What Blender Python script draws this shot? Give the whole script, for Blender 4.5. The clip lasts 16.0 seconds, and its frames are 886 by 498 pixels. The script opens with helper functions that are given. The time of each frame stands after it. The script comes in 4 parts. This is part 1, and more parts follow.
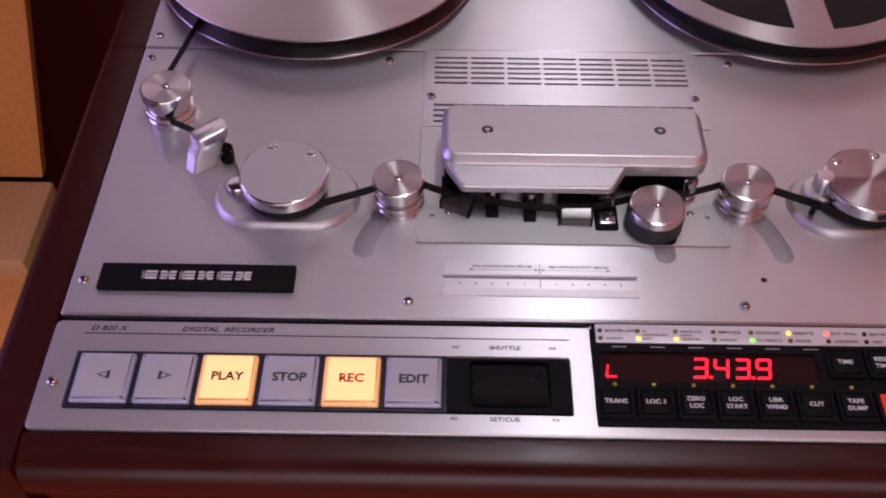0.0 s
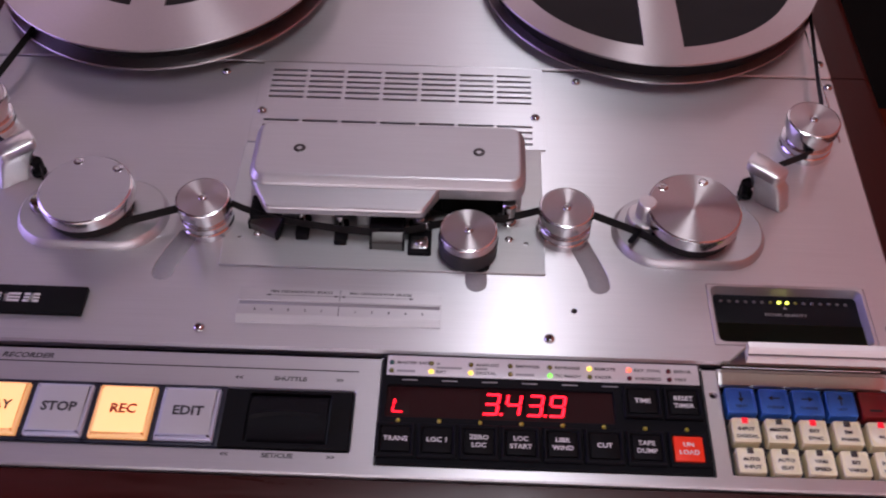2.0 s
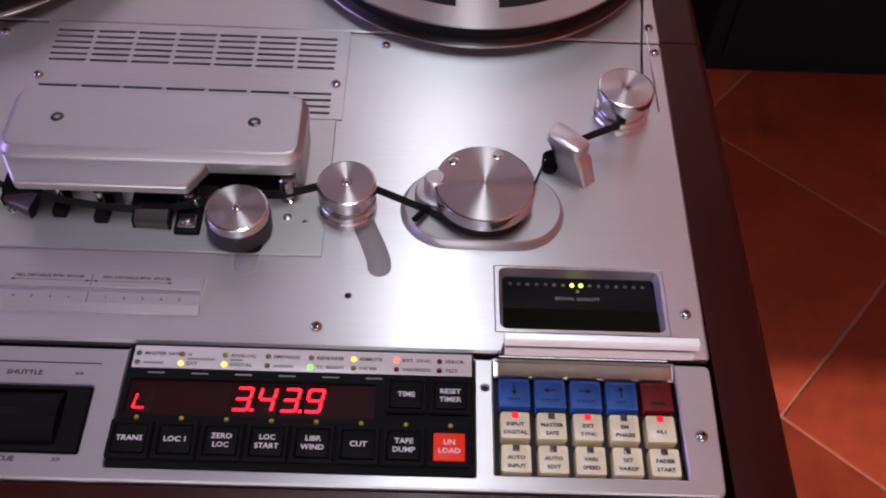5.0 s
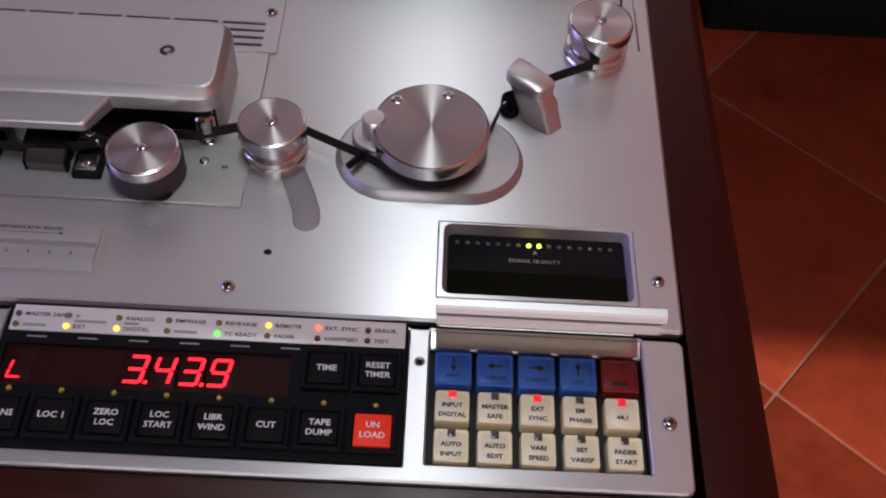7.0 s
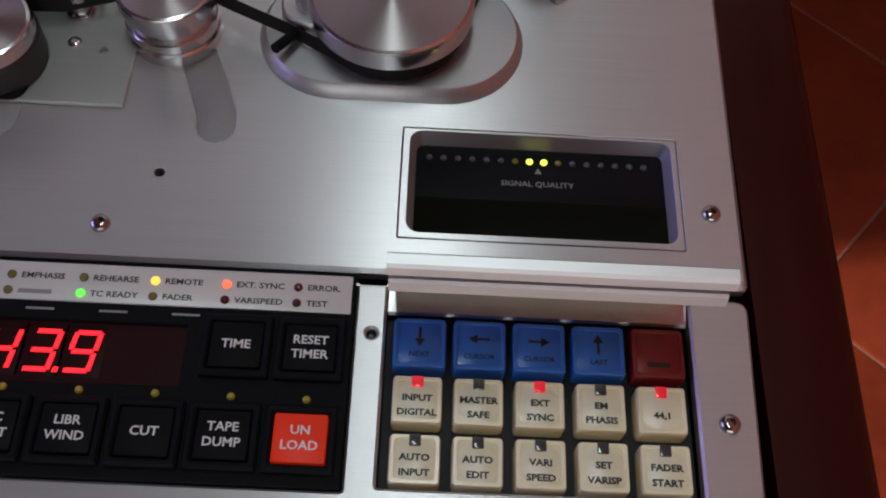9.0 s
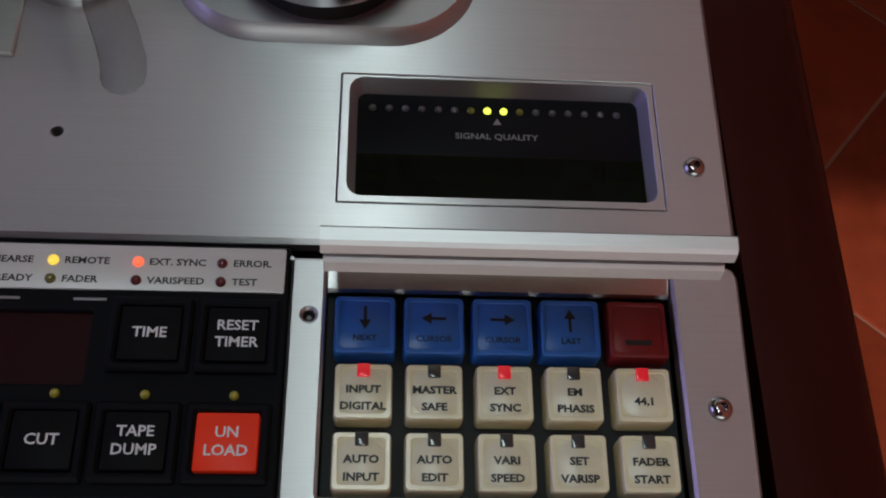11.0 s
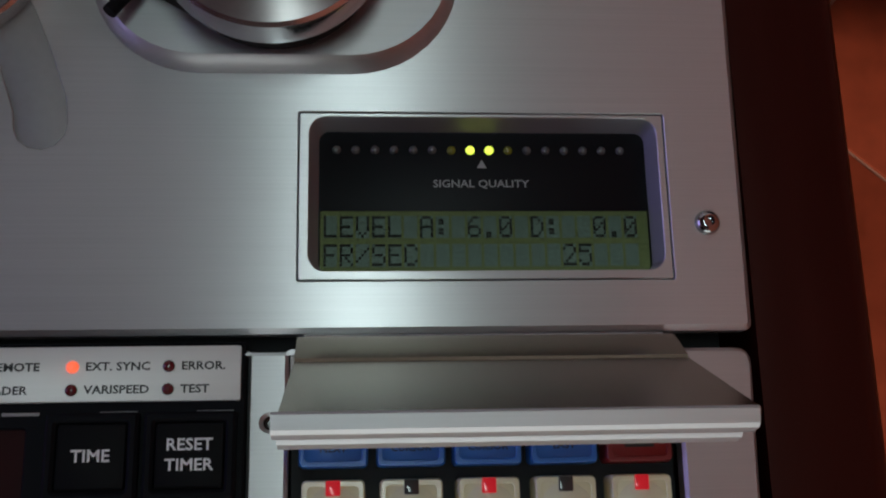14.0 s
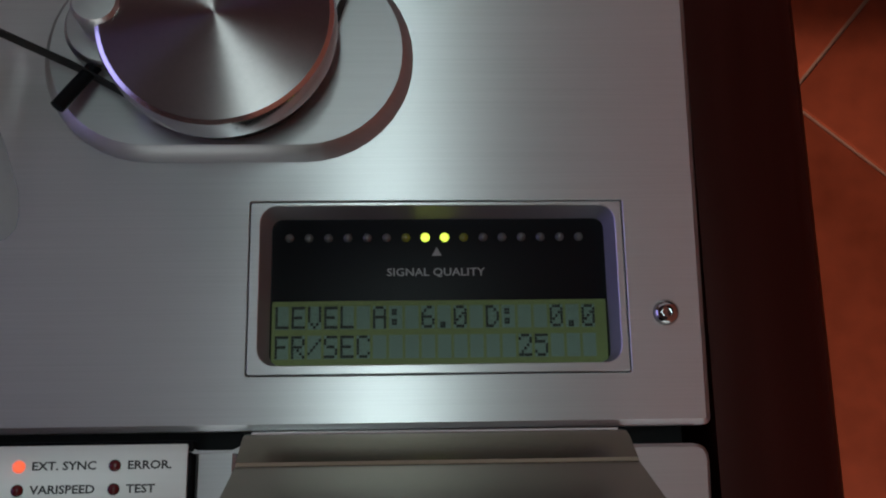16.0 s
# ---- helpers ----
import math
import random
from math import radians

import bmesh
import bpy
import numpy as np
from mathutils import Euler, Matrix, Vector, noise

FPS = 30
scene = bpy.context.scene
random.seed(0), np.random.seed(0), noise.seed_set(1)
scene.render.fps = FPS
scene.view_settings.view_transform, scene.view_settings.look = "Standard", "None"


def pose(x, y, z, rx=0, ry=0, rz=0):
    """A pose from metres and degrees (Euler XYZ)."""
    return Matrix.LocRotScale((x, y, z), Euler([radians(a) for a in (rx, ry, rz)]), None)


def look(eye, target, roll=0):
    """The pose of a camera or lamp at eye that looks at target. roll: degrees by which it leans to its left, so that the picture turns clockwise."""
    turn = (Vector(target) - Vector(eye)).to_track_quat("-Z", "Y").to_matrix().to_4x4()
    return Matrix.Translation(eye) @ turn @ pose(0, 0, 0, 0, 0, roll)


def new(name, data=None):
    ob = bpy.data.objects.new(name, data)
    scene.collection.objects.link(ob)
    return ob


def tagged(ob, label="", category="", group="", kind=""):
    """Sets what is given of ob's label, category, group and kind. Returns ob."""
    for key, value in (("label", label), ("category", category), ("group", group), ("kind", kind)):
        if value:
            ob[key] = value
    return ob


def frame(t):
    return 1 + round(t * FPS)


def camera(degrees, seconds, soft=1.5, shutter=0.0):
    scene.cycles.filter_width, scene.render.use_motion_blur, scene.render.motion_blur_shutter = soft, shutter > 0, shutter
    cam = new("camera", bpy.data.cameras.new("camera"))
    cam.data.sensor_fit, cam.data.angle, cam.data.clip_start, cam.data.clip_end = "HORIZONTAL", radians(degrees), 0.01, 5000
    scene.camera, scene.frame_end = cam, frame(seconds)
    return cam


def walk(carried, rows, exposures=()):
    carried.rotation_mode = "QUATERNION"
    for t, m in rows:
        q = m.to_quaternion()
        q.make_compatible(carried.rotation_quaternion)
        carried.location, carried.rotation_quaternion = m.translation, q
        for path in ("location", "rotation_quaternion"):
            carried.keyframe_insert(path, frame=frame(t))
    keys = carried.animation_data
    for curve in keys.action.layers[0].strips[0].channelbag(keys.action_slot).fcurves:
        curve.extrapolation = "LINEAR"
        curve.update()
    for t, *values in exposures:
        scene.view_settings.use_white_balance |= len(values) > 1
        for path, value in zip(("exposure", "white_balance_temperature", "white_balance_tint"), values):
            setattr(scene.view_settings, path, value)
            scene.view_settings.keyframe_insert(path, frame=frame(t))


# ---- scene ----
cam = camera(47.4, 16.0, soft=2.0, shutter=0.3)
PATH = [
    (0, (0.023, 0.01, 1.257), (0.01, 1.297, -0.274), 0.4),
    (0.5, (0.055, 0.022, 1.254), (0.033, 1.29, -0.292), 0.5),
    (1, (0.085, 0.031, 1.252), (0.057, 1.296, -0.297), 1.2),
    (1.5, (0.11, 0.037, 1.254), (0.051, 1.294, -0.3), -0.1),
    (2, (0.139, 0.041, 1.251), (0.111, 1.32, -0.287), 0.9),
    (2.5, (0.162, 0.049, 1.247), (0.164, 1.313, -0.302), 1.8),
    (3, (0.179, 0.056, 1.242), (0.205, 1.311, -0.315), 2.8),
    (3.5, (0.199, 0.06, 1.238), (0.227, 1.308, -0.324), 3.0),
    (4, (0.213, 0.065, 1.236), (0.254, 1.312, -0.327), 3.6),
    (4.5, (0.229, 0.071, 1.232), (0.266, 1.31, -0.338), 3.6),
    (5, (0.242, 0.079, 1.226), (0.284, 1.298, -0.36), 3.4),
    (5.2, (0.248, 0.082, 1.224), (0.291, 1.296, -0.364), 3.4),
    (7.3, (0.277, 0.137, 1.15), (0.311, 1.276, -0.493), 4.4),
    (7.5, (0.278, 0.154, 1.137), (0.314, 1.251, -0.535), 4.1),
    (8, (0.277, 0.175, 1.099), (0.376, 1.236, -0.594), 7.1),
    (8.5, (0.28, 0.198, 1.077), (0.366, 1.179, -0.664), 6.3),
    (9, (0.288, 0.202, 1.067), (0.33, 1.181, -0.677), 4.9),
    (9.2, (0.287, 0.204, 1.06), (0.395, 1.181, -0.682), 8.5),
    (11.3, (0.293, 0.23, 1.035), (0.426, 1.094, -0.764), 9.1),
    (11.5, (0.294, 0.232, 1.035), (0.417, 1.089, -0.768), 8.4),
    (12, (0.294, 0.234, 1.034), (0.427, 1.089, -0.769), 8.9),
    (12.5, (0.295, 0.241, 1.036), (0.438, 1.073, -0.777), 9.7),
    (13, (0.291, 0.258, 1.032), (0.457, 1.012, -0.813), 11.4),
    (13.5, (0.293, 0.283, 1.03), (0.452, 0.883, -0.872), 13.9),
    (14, (0.296, 0.306, 1.029), (0.449, 0.785, -0.907), 17.0),
    (14.5, (0.301, 0.321, 1.026), (0.438, 0.758, -0.921), 16.6),
    (15, (0.304, 0.325, 1.026), (0.415, 0.761, -0.923), 13.5),
    (15.5, (0.311, 0.325, 1.03), (0.401, 0.791, -0.913), 10.1),
    (16, (0.316, 0.328, 1.032), (0.398, 0.803, -0.909), 9.1),
]
EXPOSURES = [(0.0, -0.55, 7000, 45), (3.0, -0.57, 6750, 39), (5.0, -0.48, 6700, 33), (7.5, -0.82, 6800, 22), (9.0, -1.15, 6700, 15), (11.5, -1.47, 6600, 9), (16.0, -1.78, 6450, 6)]
walk(cam, [(t, look(eye, target, roll)) for t, eye, target, roll in PATH], EXPOSURES)

# ---- world, sun and large lights ----
world = bpy.data.worlds.new("sky")
scene.world = world
world.use_nodes = True
wn = world.node_tree.nodes
sky = wn.new("ShaderNodeTexSky")
sky.sky_type, sky.sun_disc = "NISHITA", False
sky.sun_elevation, sky.sun_rotation = radians(30), radians(180)
wn["Background"].inputs["Strength"].default_value = 0.12
world.node_tree.links.new(sky.outputs[0], wn["Background"].inputs["Color"])

sun_data = bpy.data.lights.new("sun", "SUN")
sun_data.energy, sun_data.angle, sun_data.color = 13.0, radians(0.5), (1.0, 0.93, 0.84)
sun = new("sun", sun_data)
sun.matrix_world = look((0, -6, 3.46), (0, 0, 0))

# Area lamp stands in for daylight through the unseen door opening.
door_light = bpy.data.lights.new("door_daylight", "AREA")
door_light.shape, door_light.size, door_light.size_y = "RECTANGLE", 2.5, 1.9
door_light.energy, door_light.color = 46.0, (0.78, 0.93, 1.0)
dl = new("door_daylight", door_light)
dl.matrix_world = look((0.30, -2.44, 1.0), (0.30, 0.0, 1.0))

lamp_light = bpy.data.lights.new("ceiling_lamp_light", "AREA")
lamp_light.shape, lamp_light.size, lamp_light.size_y = "RECTANGLE", 0.12, 0.9
lamp_light.energy, lamp_light.color = 14.5, (0.78, 1.0, 1.0)
ll = new("ceiling_lamp_light", lamp_light)
ll.matrix_world = pose(0.28, 0.45, 2.555)

# ---- materials ----
def mat(name, color, rough=0.5, metal=0.0, spec=0.5, coat=0.0, emit=None, glow=0.0, vary=0.0, scale=(40, 40, 40), bump=0.0,
        bump_scale=None, aniso=0.0, radial=False, alpha_mix=None, rand=0.0, trans=0.0, broad=None):
    m = bpy.data.materials.new(name)
    m.use_nodes = True
    nt = m.node_tree
    n, l = nt.nodes, nt.links
    b = n["Principled BSDF"]
    b.inputs["Base Color"].default_value = (*color, 1)
    b.inputs["Roughness"].default_value = rough
    b.inputs["Metallic"].default_value = metal
    b.inputs["Specular IOR Level"].default_value = spec
    b.inputs["Coat Weight"].default_value = coat
    b.inputs["Coat Roughness"].default_value = 0.08
    b.inputs["Transmission Weight"].default_value = trans
    if emit:
        b.inputs["Emission Color"].default_value = (*emit, 1)
        b.inputs["Emission Strength"].default_value = glow
    if vary or bump or rand:
        geo = n.new("ShaderNodeNewGeometry")
        mp = n.new("ShaderNodeMapping")
        mp.inputs["Scale"].default_value = scale
        l.new(geo.outputs["Position"], mp.inputs["Vector"])
        noi = n.new("ShaderNodeTexNoise")
        noi.inputs["Scale"].default_value, noi.inputs["Detail"].default_value = 1.0, 4.0
        l.new(mp.outputs[0], noi.inputs["Vector"])
        big = n.new("ShaderNodeTexNoise")
        big.inputs["Scale"].default_value, big.inputs["Detail"].default_value = 9.0, 3.0
        l.new(geo.outputs["Position"], big.inputs["Vector"])
        add = n.new("ShaderNodeMath")
        add.operation = "ADD"
        l.new(noi.outputs[0], add.inputs[0])
        l.new(big.outputs[0], add.inputs[1])
        last = add.outputs[0]
        if rand:
            info = n.new("ShaderNodeObjectInfo")
            mul = n.new("ShaderNodeMath")
            mul.operation = "MULTIPLY_ADD"
            mul.inputs[1].default_value = rand
            l.new(info.outputs["Random"], mul.inputs[0])
            l.new(last, mul.inputs[2])
            last = mul.outputs[0]
        ramp = n.new("ShaderNodeMapRange")
        ramp.inputs["From Min"].default_value, ramp.inputs["From Max"].default_value = 0.6, 1.4 + rand
        ramp.inputs["To Min"].default_value, ramp.inputs["To Max"].default_value = 1 - vary, 1 + vary
        l.new(last, ramp.inputs["Value"])
        sc = n.new("ShaderNodeVectorMath")
        sc.operation = "SCALE"
        sc.inputs[0].default_value = color
        l.new(ramp.outputs[0], sc.inputs["Scale"])
        l.new(sc.outputs[0], b.inputs["Base Color"])
        rr = n.new("ShaderNodeMath")
        rr.operation = "MULTIPLY"
        rr.inputs[1].default_value = rough
        l.new(ramp.outputs[0], rr.inputs[0])
        l.new(rr.outputs[0], b.inputs["Roughness"])
        if bump:
            bp = n.new("ShaderNodeBump")
            bp.inputs["Strength"].default_value, bp.inputs["Distance"].default_value = bump, 0.0004
            l.new(noi.outputs[0], bp.inputs["Height"])
            l.new(bp.outputs[0], b.inputs["Normal"])
    if aniso:
        b.inputs["Anisotropic"].default_value = aniso
        if radial:
            tg = n.new("ShaderNodeTangent")
            tg.direction_type, tg.axis = "RADIAL", "Z"
            b.inputs["Anisotropic Rotation"].default_value = 0.25
            l.new(tg.outputs[0], b.inputs["Tangent"])
        else:
            cx = n.new("ShaderNodeCombineXYZ")
            cx.inputs[1].default_value = 1.0
            l.new(cx.outputs[0], b.inputs["Tangent"])
    if broad:
        # a second, wide lobe: the fine scatter between the brush lines
        share, width = broad
        wide_lobe = n.new("ShaderNodeBsdfPrincipled")
        wide_lobe.inputs["Roughness"].default_value = width
        wide_lobe.inputs["Metallic"].default_value = metal
        wide_lobe.inputs["Base Color"].default_value = (*color, 1)
        for link_ in b.inputs["Base Color"].links:
            l.new(link_.from_socket, wide_lobe.inputs["Base Color"])
        mix = n.new("ShaderNodeMixShader")
        mix.inputs[0].default_value = share
        l.new(b.outputs[0], mix.inputs[1])
        l.new(wide_lobe.outputs[0], mix.inputs[2])
        l.new(mix.outputs[0], n["Material Output"].inputs["Surface"])
    return m


ALU = (0.66, 0.65, 0.66)
M_deck = mat("brushed_aluminium", ALU, 0.36, 1.0, vary=0.075, scale=(16, 2000, 300), bump=0.06, aniso=0.96, broad=(0.40, 0.66))
M_panel = mat("brushed_panel", (0.62, 0.61, 0.62), 0.42, 1.0, vary=0.07, scale=(22, 2000, 300), bump=0.05, aniso=0.93, broad=(0.38, 0.66))
M_plate = mat("head_plate_metal", (0.56, 0.57, 0.56), 0.38, 1.0, vary=0.06, scale=(25, 1800, 300), bump=0.05, aniso=0.6, broad=(0.4, 0.65))
M_cast = mat("satin_cast_aluminium", (0.54, 0.53, 0.54), 0.40, 1.0, vary=0.06, scale=(30, 1500, 300), bump=0.03, aniso=0.5, broad=(0.35, 0.65))
M_turn = mat("turned_aluminium", (0.46, 0.42, 0.42), 0.30, 1.0, vary=0.05, scale=(900, 900, 900), aniso=0.93, radial=True)
M_side = mat("machined_aluminium", (0.72, 0.72, 0.73), 0.20, 1.0, vary=0.06, scale=(60, 60, 2500))
M_chrome = mat("chrome", (0.45, 0.44, 0.44), 0.12, 1.0)
M_steel = mat("polished_steel", (0.6, 0.6, 0.6), 0.18, 1.0, vary=0.05)
M_black = mat("black_plastic", (0.005, 0.005, 0.006), 0.55, spec=0.08, vary=0.15, scale=(500, 500, 500), bump=0.05)
M_navy = mat("dark_navy_plastic", (0.012, 0.014, 0.028), 0.45, spec=0.3, vary=0.12, scale=(300, 300, 300))
M_key = mat("charcoal_plastic", (0.005, 0.0053, 0.007), 0.6, spec=0.08, vary=0.12, scale=(400, 400, 400))
# Near black carries the shade in gaps and vent slots.
M_gap = mat("shadow_gap", (0.01, 0.01, 0.012), 0.7, vary=0.1)
M_rubber = mat("black_rubber", (0.014, 0.014, 0.016), 0.55, vary=0.15)
M_tape = mat("magnetic_tape", (0.008, 0.007, 0.007), 0.6, spec=0.2, vary=0.1)
M_wood = mat("mahogany_lacquer", (0.036, 0.0040, 0.0022), 0.34, spec=0.25, coat=0.03, vary=0.30, scale=(30, 260, 260), bump=0.03)
M_wood_side = mat("mahogany_side_grain", (0.034, 0.0038, 0.0021), 0.38, spec=0.18, coat=0.02, vary=0.18, scale=(240, 14, 240), bump=0.02)
M_grey_cap = mat("frosted_grey_cap", (0.43, 0.43, 0.44), 0.42, coat=0.2, vary=0.05)
M_clear = mat("clear_cap_rim", (0.42, 0.44, 0.55), 0.15, coat=0.4, vary=0.04)
M_lit = mat("lit_amber_cap", (0.8, 0.55, 0.25), 0.4, emit=(1.0, 0.54, 0.19), glow=1.5, vary=0.04)
M_litrim = mat("lit_amber_rim", (0.8, 0.6, 0.3), 0.15, emit=(1.0, 0.42, 0.08), glow=0.55)
M_blue = mat("blue_key_plastic", (0.035, 0.20, 0.68), 0.3, vary=0.08)
M_red = mat("red_key_plastic", (0.26, 0.016, 0.018), 0.35, vary=0.08)
M_cream = mat("cream_key_plastic", (0.94, 0.89, 0.60), 0.22, vary=0.06, scale=(300, 300, 300))
M_cream2 = mat("cream_key_face", (0.90, 0.86, 0.62), 0.3, vary=0.06, scale=(300, 300, 300))
# Slight red emission is added to this cap's colour.
M_unload = mat("orange_red_key_glow", (0.75, 0.035, 0.010), 0.45, spec=0.25, vary=0.05, emit=(1, 0.045, 0.008), glow=0.28)
M_white = mat("white_print", (0.75, 0.75, 0.75), 0.5)
M_ink = mat("black_print", (0.02, 0.02, 0.022), 0.5)
M_grey_ink = mat("grey_print", (0.28, 0.28, 0.28), 0.5)
M_inkred = mat("red_print", (0.45, 0.04, 0.01), 0.5)
M_strip = mat("pale_silver_strip", (0.66, 0.65, 0.65), 0.42, metal=0.25, vary=0.04, scale=(30, 800, 30))
M_redglass = mat("dark_red_filter", (0.022, 0.0015, 0.002), 0.5, spec=0.12)
M_glass = mat("smoked_window", (0.006, 0.006, 0.008), 0.4, spec=0.12)
M_seg = mat("red_segment", (0.6, 0.02, 0.02), 0.4, emit=(1.0, 0.012, 0.02), glow=6.0)
M_lcd = mat("lcd_backing", (0.20, 0.26, 0.09), 0.6, emit=(0.25, 0.33, 0.15), glow=0.36)
M_lcdcell = mat("lcd_cell", (0.20, 0.30, 0.24), 0.6, emit=(0.21, 0.33, 0.28), glow=0.36)
M_lcddot = mat("lcd_dot", (0.012, 0.016, 0.012), 0.6)
M_angle_slats = mat("angle_slats", (0.028, 0.015, 0.009), 0.7)


def led(name, base, glow_color=None, glow=0.0):
    return mat(name, base, 0.2, coat=0.4, emit=glow_color, glow=glow)


M_led_off_g = led("olive_led", (0.14, 0.13, 0.03))
M_led_off_t = led("teal_led", (0.03, 0.10, 0.09))
M_led_off_r = led("dark_red_led", (0.10, 0.008, 0.01))
M_led_y = led("yellow_led_lit", (0.9, 0.7, 0.1), (1.0, 0.68, 0.07), 2.3)
M_led_gn = led("green_led_lit", (0.1, 0.8, 0.1), (0.12, 1.0, 0.08), 2.2)
M_led_r = led("red_led_lit", (0.9, 0.2, 0.1), (1.0, 0.12, 0.05), 3.2)
M_led_dim = led("dim_yellow_led", (0.35, 0.30, 0.04), (0.5, 0.4, 0.03), 0.10)
M_led_yg = led("lime_led_lit", (0.7, 0.9, 0.1), (0.80, 1.0, 0.10), 4.5)
M_led_grey = led("grey_led", (0.10, 0.10, 0.105))
M_led_olive2 = led("faint_olive_led", (0.12, 0.12, 0.02), (0.3, 0.3, 0.02), 0.12)
M_lamp_red = led("red_key_lamp_lit", (0.7, 0.02, 0.03), (1.0, 0.02, 0.04), 0.9)
M_lamp_off = mat("dark_key_lamp", (0.06, 0.06, 0.06), 0.15, coat=0.4)
M_tile = mat("terracotta_tile", (0.165, 0.025, 0.009), 0.65, spec=0.15, vary=0.38, scale=(38, 38, 38), bump=0.25, rand=0.25)
M_grout = mat("cement_grout", (0.22, 0.095, 0.060), 0.85, vary=0.2, scale=(200, 200, 200))
M_wall = mat("warm_plaster", (0.38, 0.26, 0.23), 0.85, vary=0.05, scale=(60, 60, 60), bump=0.1)
M_ceil = mat("brown_ceiling_boards", (0.11, 0.055, 0.045), 0.7, vary=0.2, scale=(6, 160, 40))
M_oak = mat("oak_veneer", (0.50, 0.19, 0.045), 0.45, vary=0.18, scale=(120, 10, 120), bump=0.05)
M_tan = mat("pale_oak_top", (0.46, 0.22, 0.09), 0.5, vary=0.15, scale=(120, 10, 120), bump=0.05)
M_speaker = mat("black_speaker_vinyl", (0.004, 0.0035, 0.0035), 0.8, spec=0.1, vary=0.2, scale=(500, 500, 500), bump=0.1)
M_bevel = mat("satin_bevel", (0.50, 0.50, 0.53), 0.6, 1.0, vary=0.05)
# Pale glow behind the added north window, reflected by the metal.
M_north_glow = mat("north_glow", (0.23, 0.22, 0.235), 0.9, emit=(0.94, 0.88, 1.0), glow=0.11)
# Blue fill glow from the left; its window is unseen and added.
M_west_glow = mat("west_glow", (0.5, 0.5, 0.8), 0.9, emit=(0.46, 0.42, 1.0), glow=6.0)
# Red for the unseen wall and slope that tint the deck's reflections.
M_red_bounce = mat("red_bounce_plaster", (0.84, 0.31, 0.18), 0.8, vary=0.08, scale=(60, 60, 60), bump=0.1)
M_diffuser = mat("lamp_diffuser", (0.8, 0.8, 0.8), 0.5, emit=(0.93, 0.98, 1.0), glow=4.0)
# One aluminium flap: face darkened for shade, lips lightened for lamp reflection.
M_flap_shaded = mat("flap_metal_shaded", (0.31, 0.275, 0.21), 0.26, 1.0, vary=0.03, scale=(40, 300, 300), aniso=0.3)
M_lip_lit = mat("flap_lip_metal_lit", (0.74, 0.75, 0.76), 0.44, 1.0, vary=0.05, scale=(40, 900, 300), broad=(0.5, 0.6))
M_shield = mat("dull_shield_steel", (0.20, 0.20, 0.19), 0.3, 1.0, vary=0.08)
M_dark_steel = mat("blackened_steel", (0.09, 0.085, 0.085), 0.3, 1.0)
M_slot = mat("matte_slot", (0.29, 0.28, 0.29), 0.6, 0.5, vary=0.1, scale=(400, 400, 400))
M_satin = mat("satin_aluminium", (0.70, 0.69, 0.69), 0.36, 1.0, vary=0.05, scale=(500, 500, 500))
M_frame = mat("white_door_frame", (0.7, 0.7, 0.68), 0.4, vary=0.04)

# ---- builders (millimetres; the deck's top is z = 0 and stands 0.8 m over the floor) ----
DECK = 0.80
PLACE = {}


def link(name, mesh, parent=None, label="", at=(0, 0, 0), smooth=True):
    ob = new(name, mesh)
    pos = Vector(at) * 0.001 + Vector((0, 0, DECK))
    PLACE[ob] = pos
    if parent:
        ob.parent = parent
        ob.location = pos - PLACE[parent]
    else:
        ob.location = pos
    if label:
        ob["label"] = label
    return ob


def thing(name, label, category, at=(0, 0, 0), group=""):
    ob = link(name, None, None, label, at)
    return tagged(ob, label, category, group)


def to_mesh(bm, materials, angle=35):
    mesh = bpy.data.meshes.new("mesh")
    bmesh.ops.recalc_face_normals(bm, faces=bm.faces[:])
    bmesh.ops.scale(bm, vec=(0.001, 0.001, 0.001), verts=bm.verts[:])
    for f in bm.faces:
        f.smooth = abs(f.normal.z) < 0.9995 and f.calc_area() < 0.0004
    bm.to_mesh(mesh)
    bm.free()
    mesh.set_sharp_from_angle(angle=radians(angle))
    for m in materials if isinstance(materials, (list, tuple)) else [materials]:
        mesh.materials.append(m)
    return mesh


def part(name, bm, material, parent=None, label="", at=(0, 0, 0), angle=35):
    return link(name, to_mesh(bm, material, angle), parent, label, at)


def circle(cx, cy, r, n=24, a0=0.0):
    return [(cx + r * math.cos(a0 + 2 * math.pi * i / n), cy + r * math.sin(a0 + 2 * math.pi * i / n)) for i in range(n)]


def rrect(x0, y0, x1, y1, r=1.0, n=4):
    pts = []
    for cx, cy, a in ((x1 - r, y1 - r, 0), (x0 + r, y1 - r, 90), (x0 + r, y0 + r, 180), (x1 - r, y0 + r, 270)):
        for i in range(n + 1):
            b = radians(a + 90 * i / n)
            pts.append((cx + r * math.cos(b), cy + r * math.sin(b)))
    return pts


def rounded(poly, r, n=4):
    """A polygon with its corners rounded by quadratic arcs."""
    out = []
    for i, p in enumerate(poly):
        a, p, b = Vector(poly[i - 1]), Vector(p), Vector(poly[(i + 1) % len(poly)])
        s = p + (a - p).normalized() * min(r, (a - p).length * 0.45)
        e = p + (b - p).normalized() * min(r, (b - p).length * 0.45)
        for k in range(n + 1):
            t = k / n
            out.append(tuple((1 - t) ** 2 * s + 2 * t * (1 - t) * p + t * t * e))
    return out


def area(loop):
    return sum(a[0] * b[1] - b[0] * a[1] for a, b in zip(loop, loop[1:] + loop[:1])) / 2


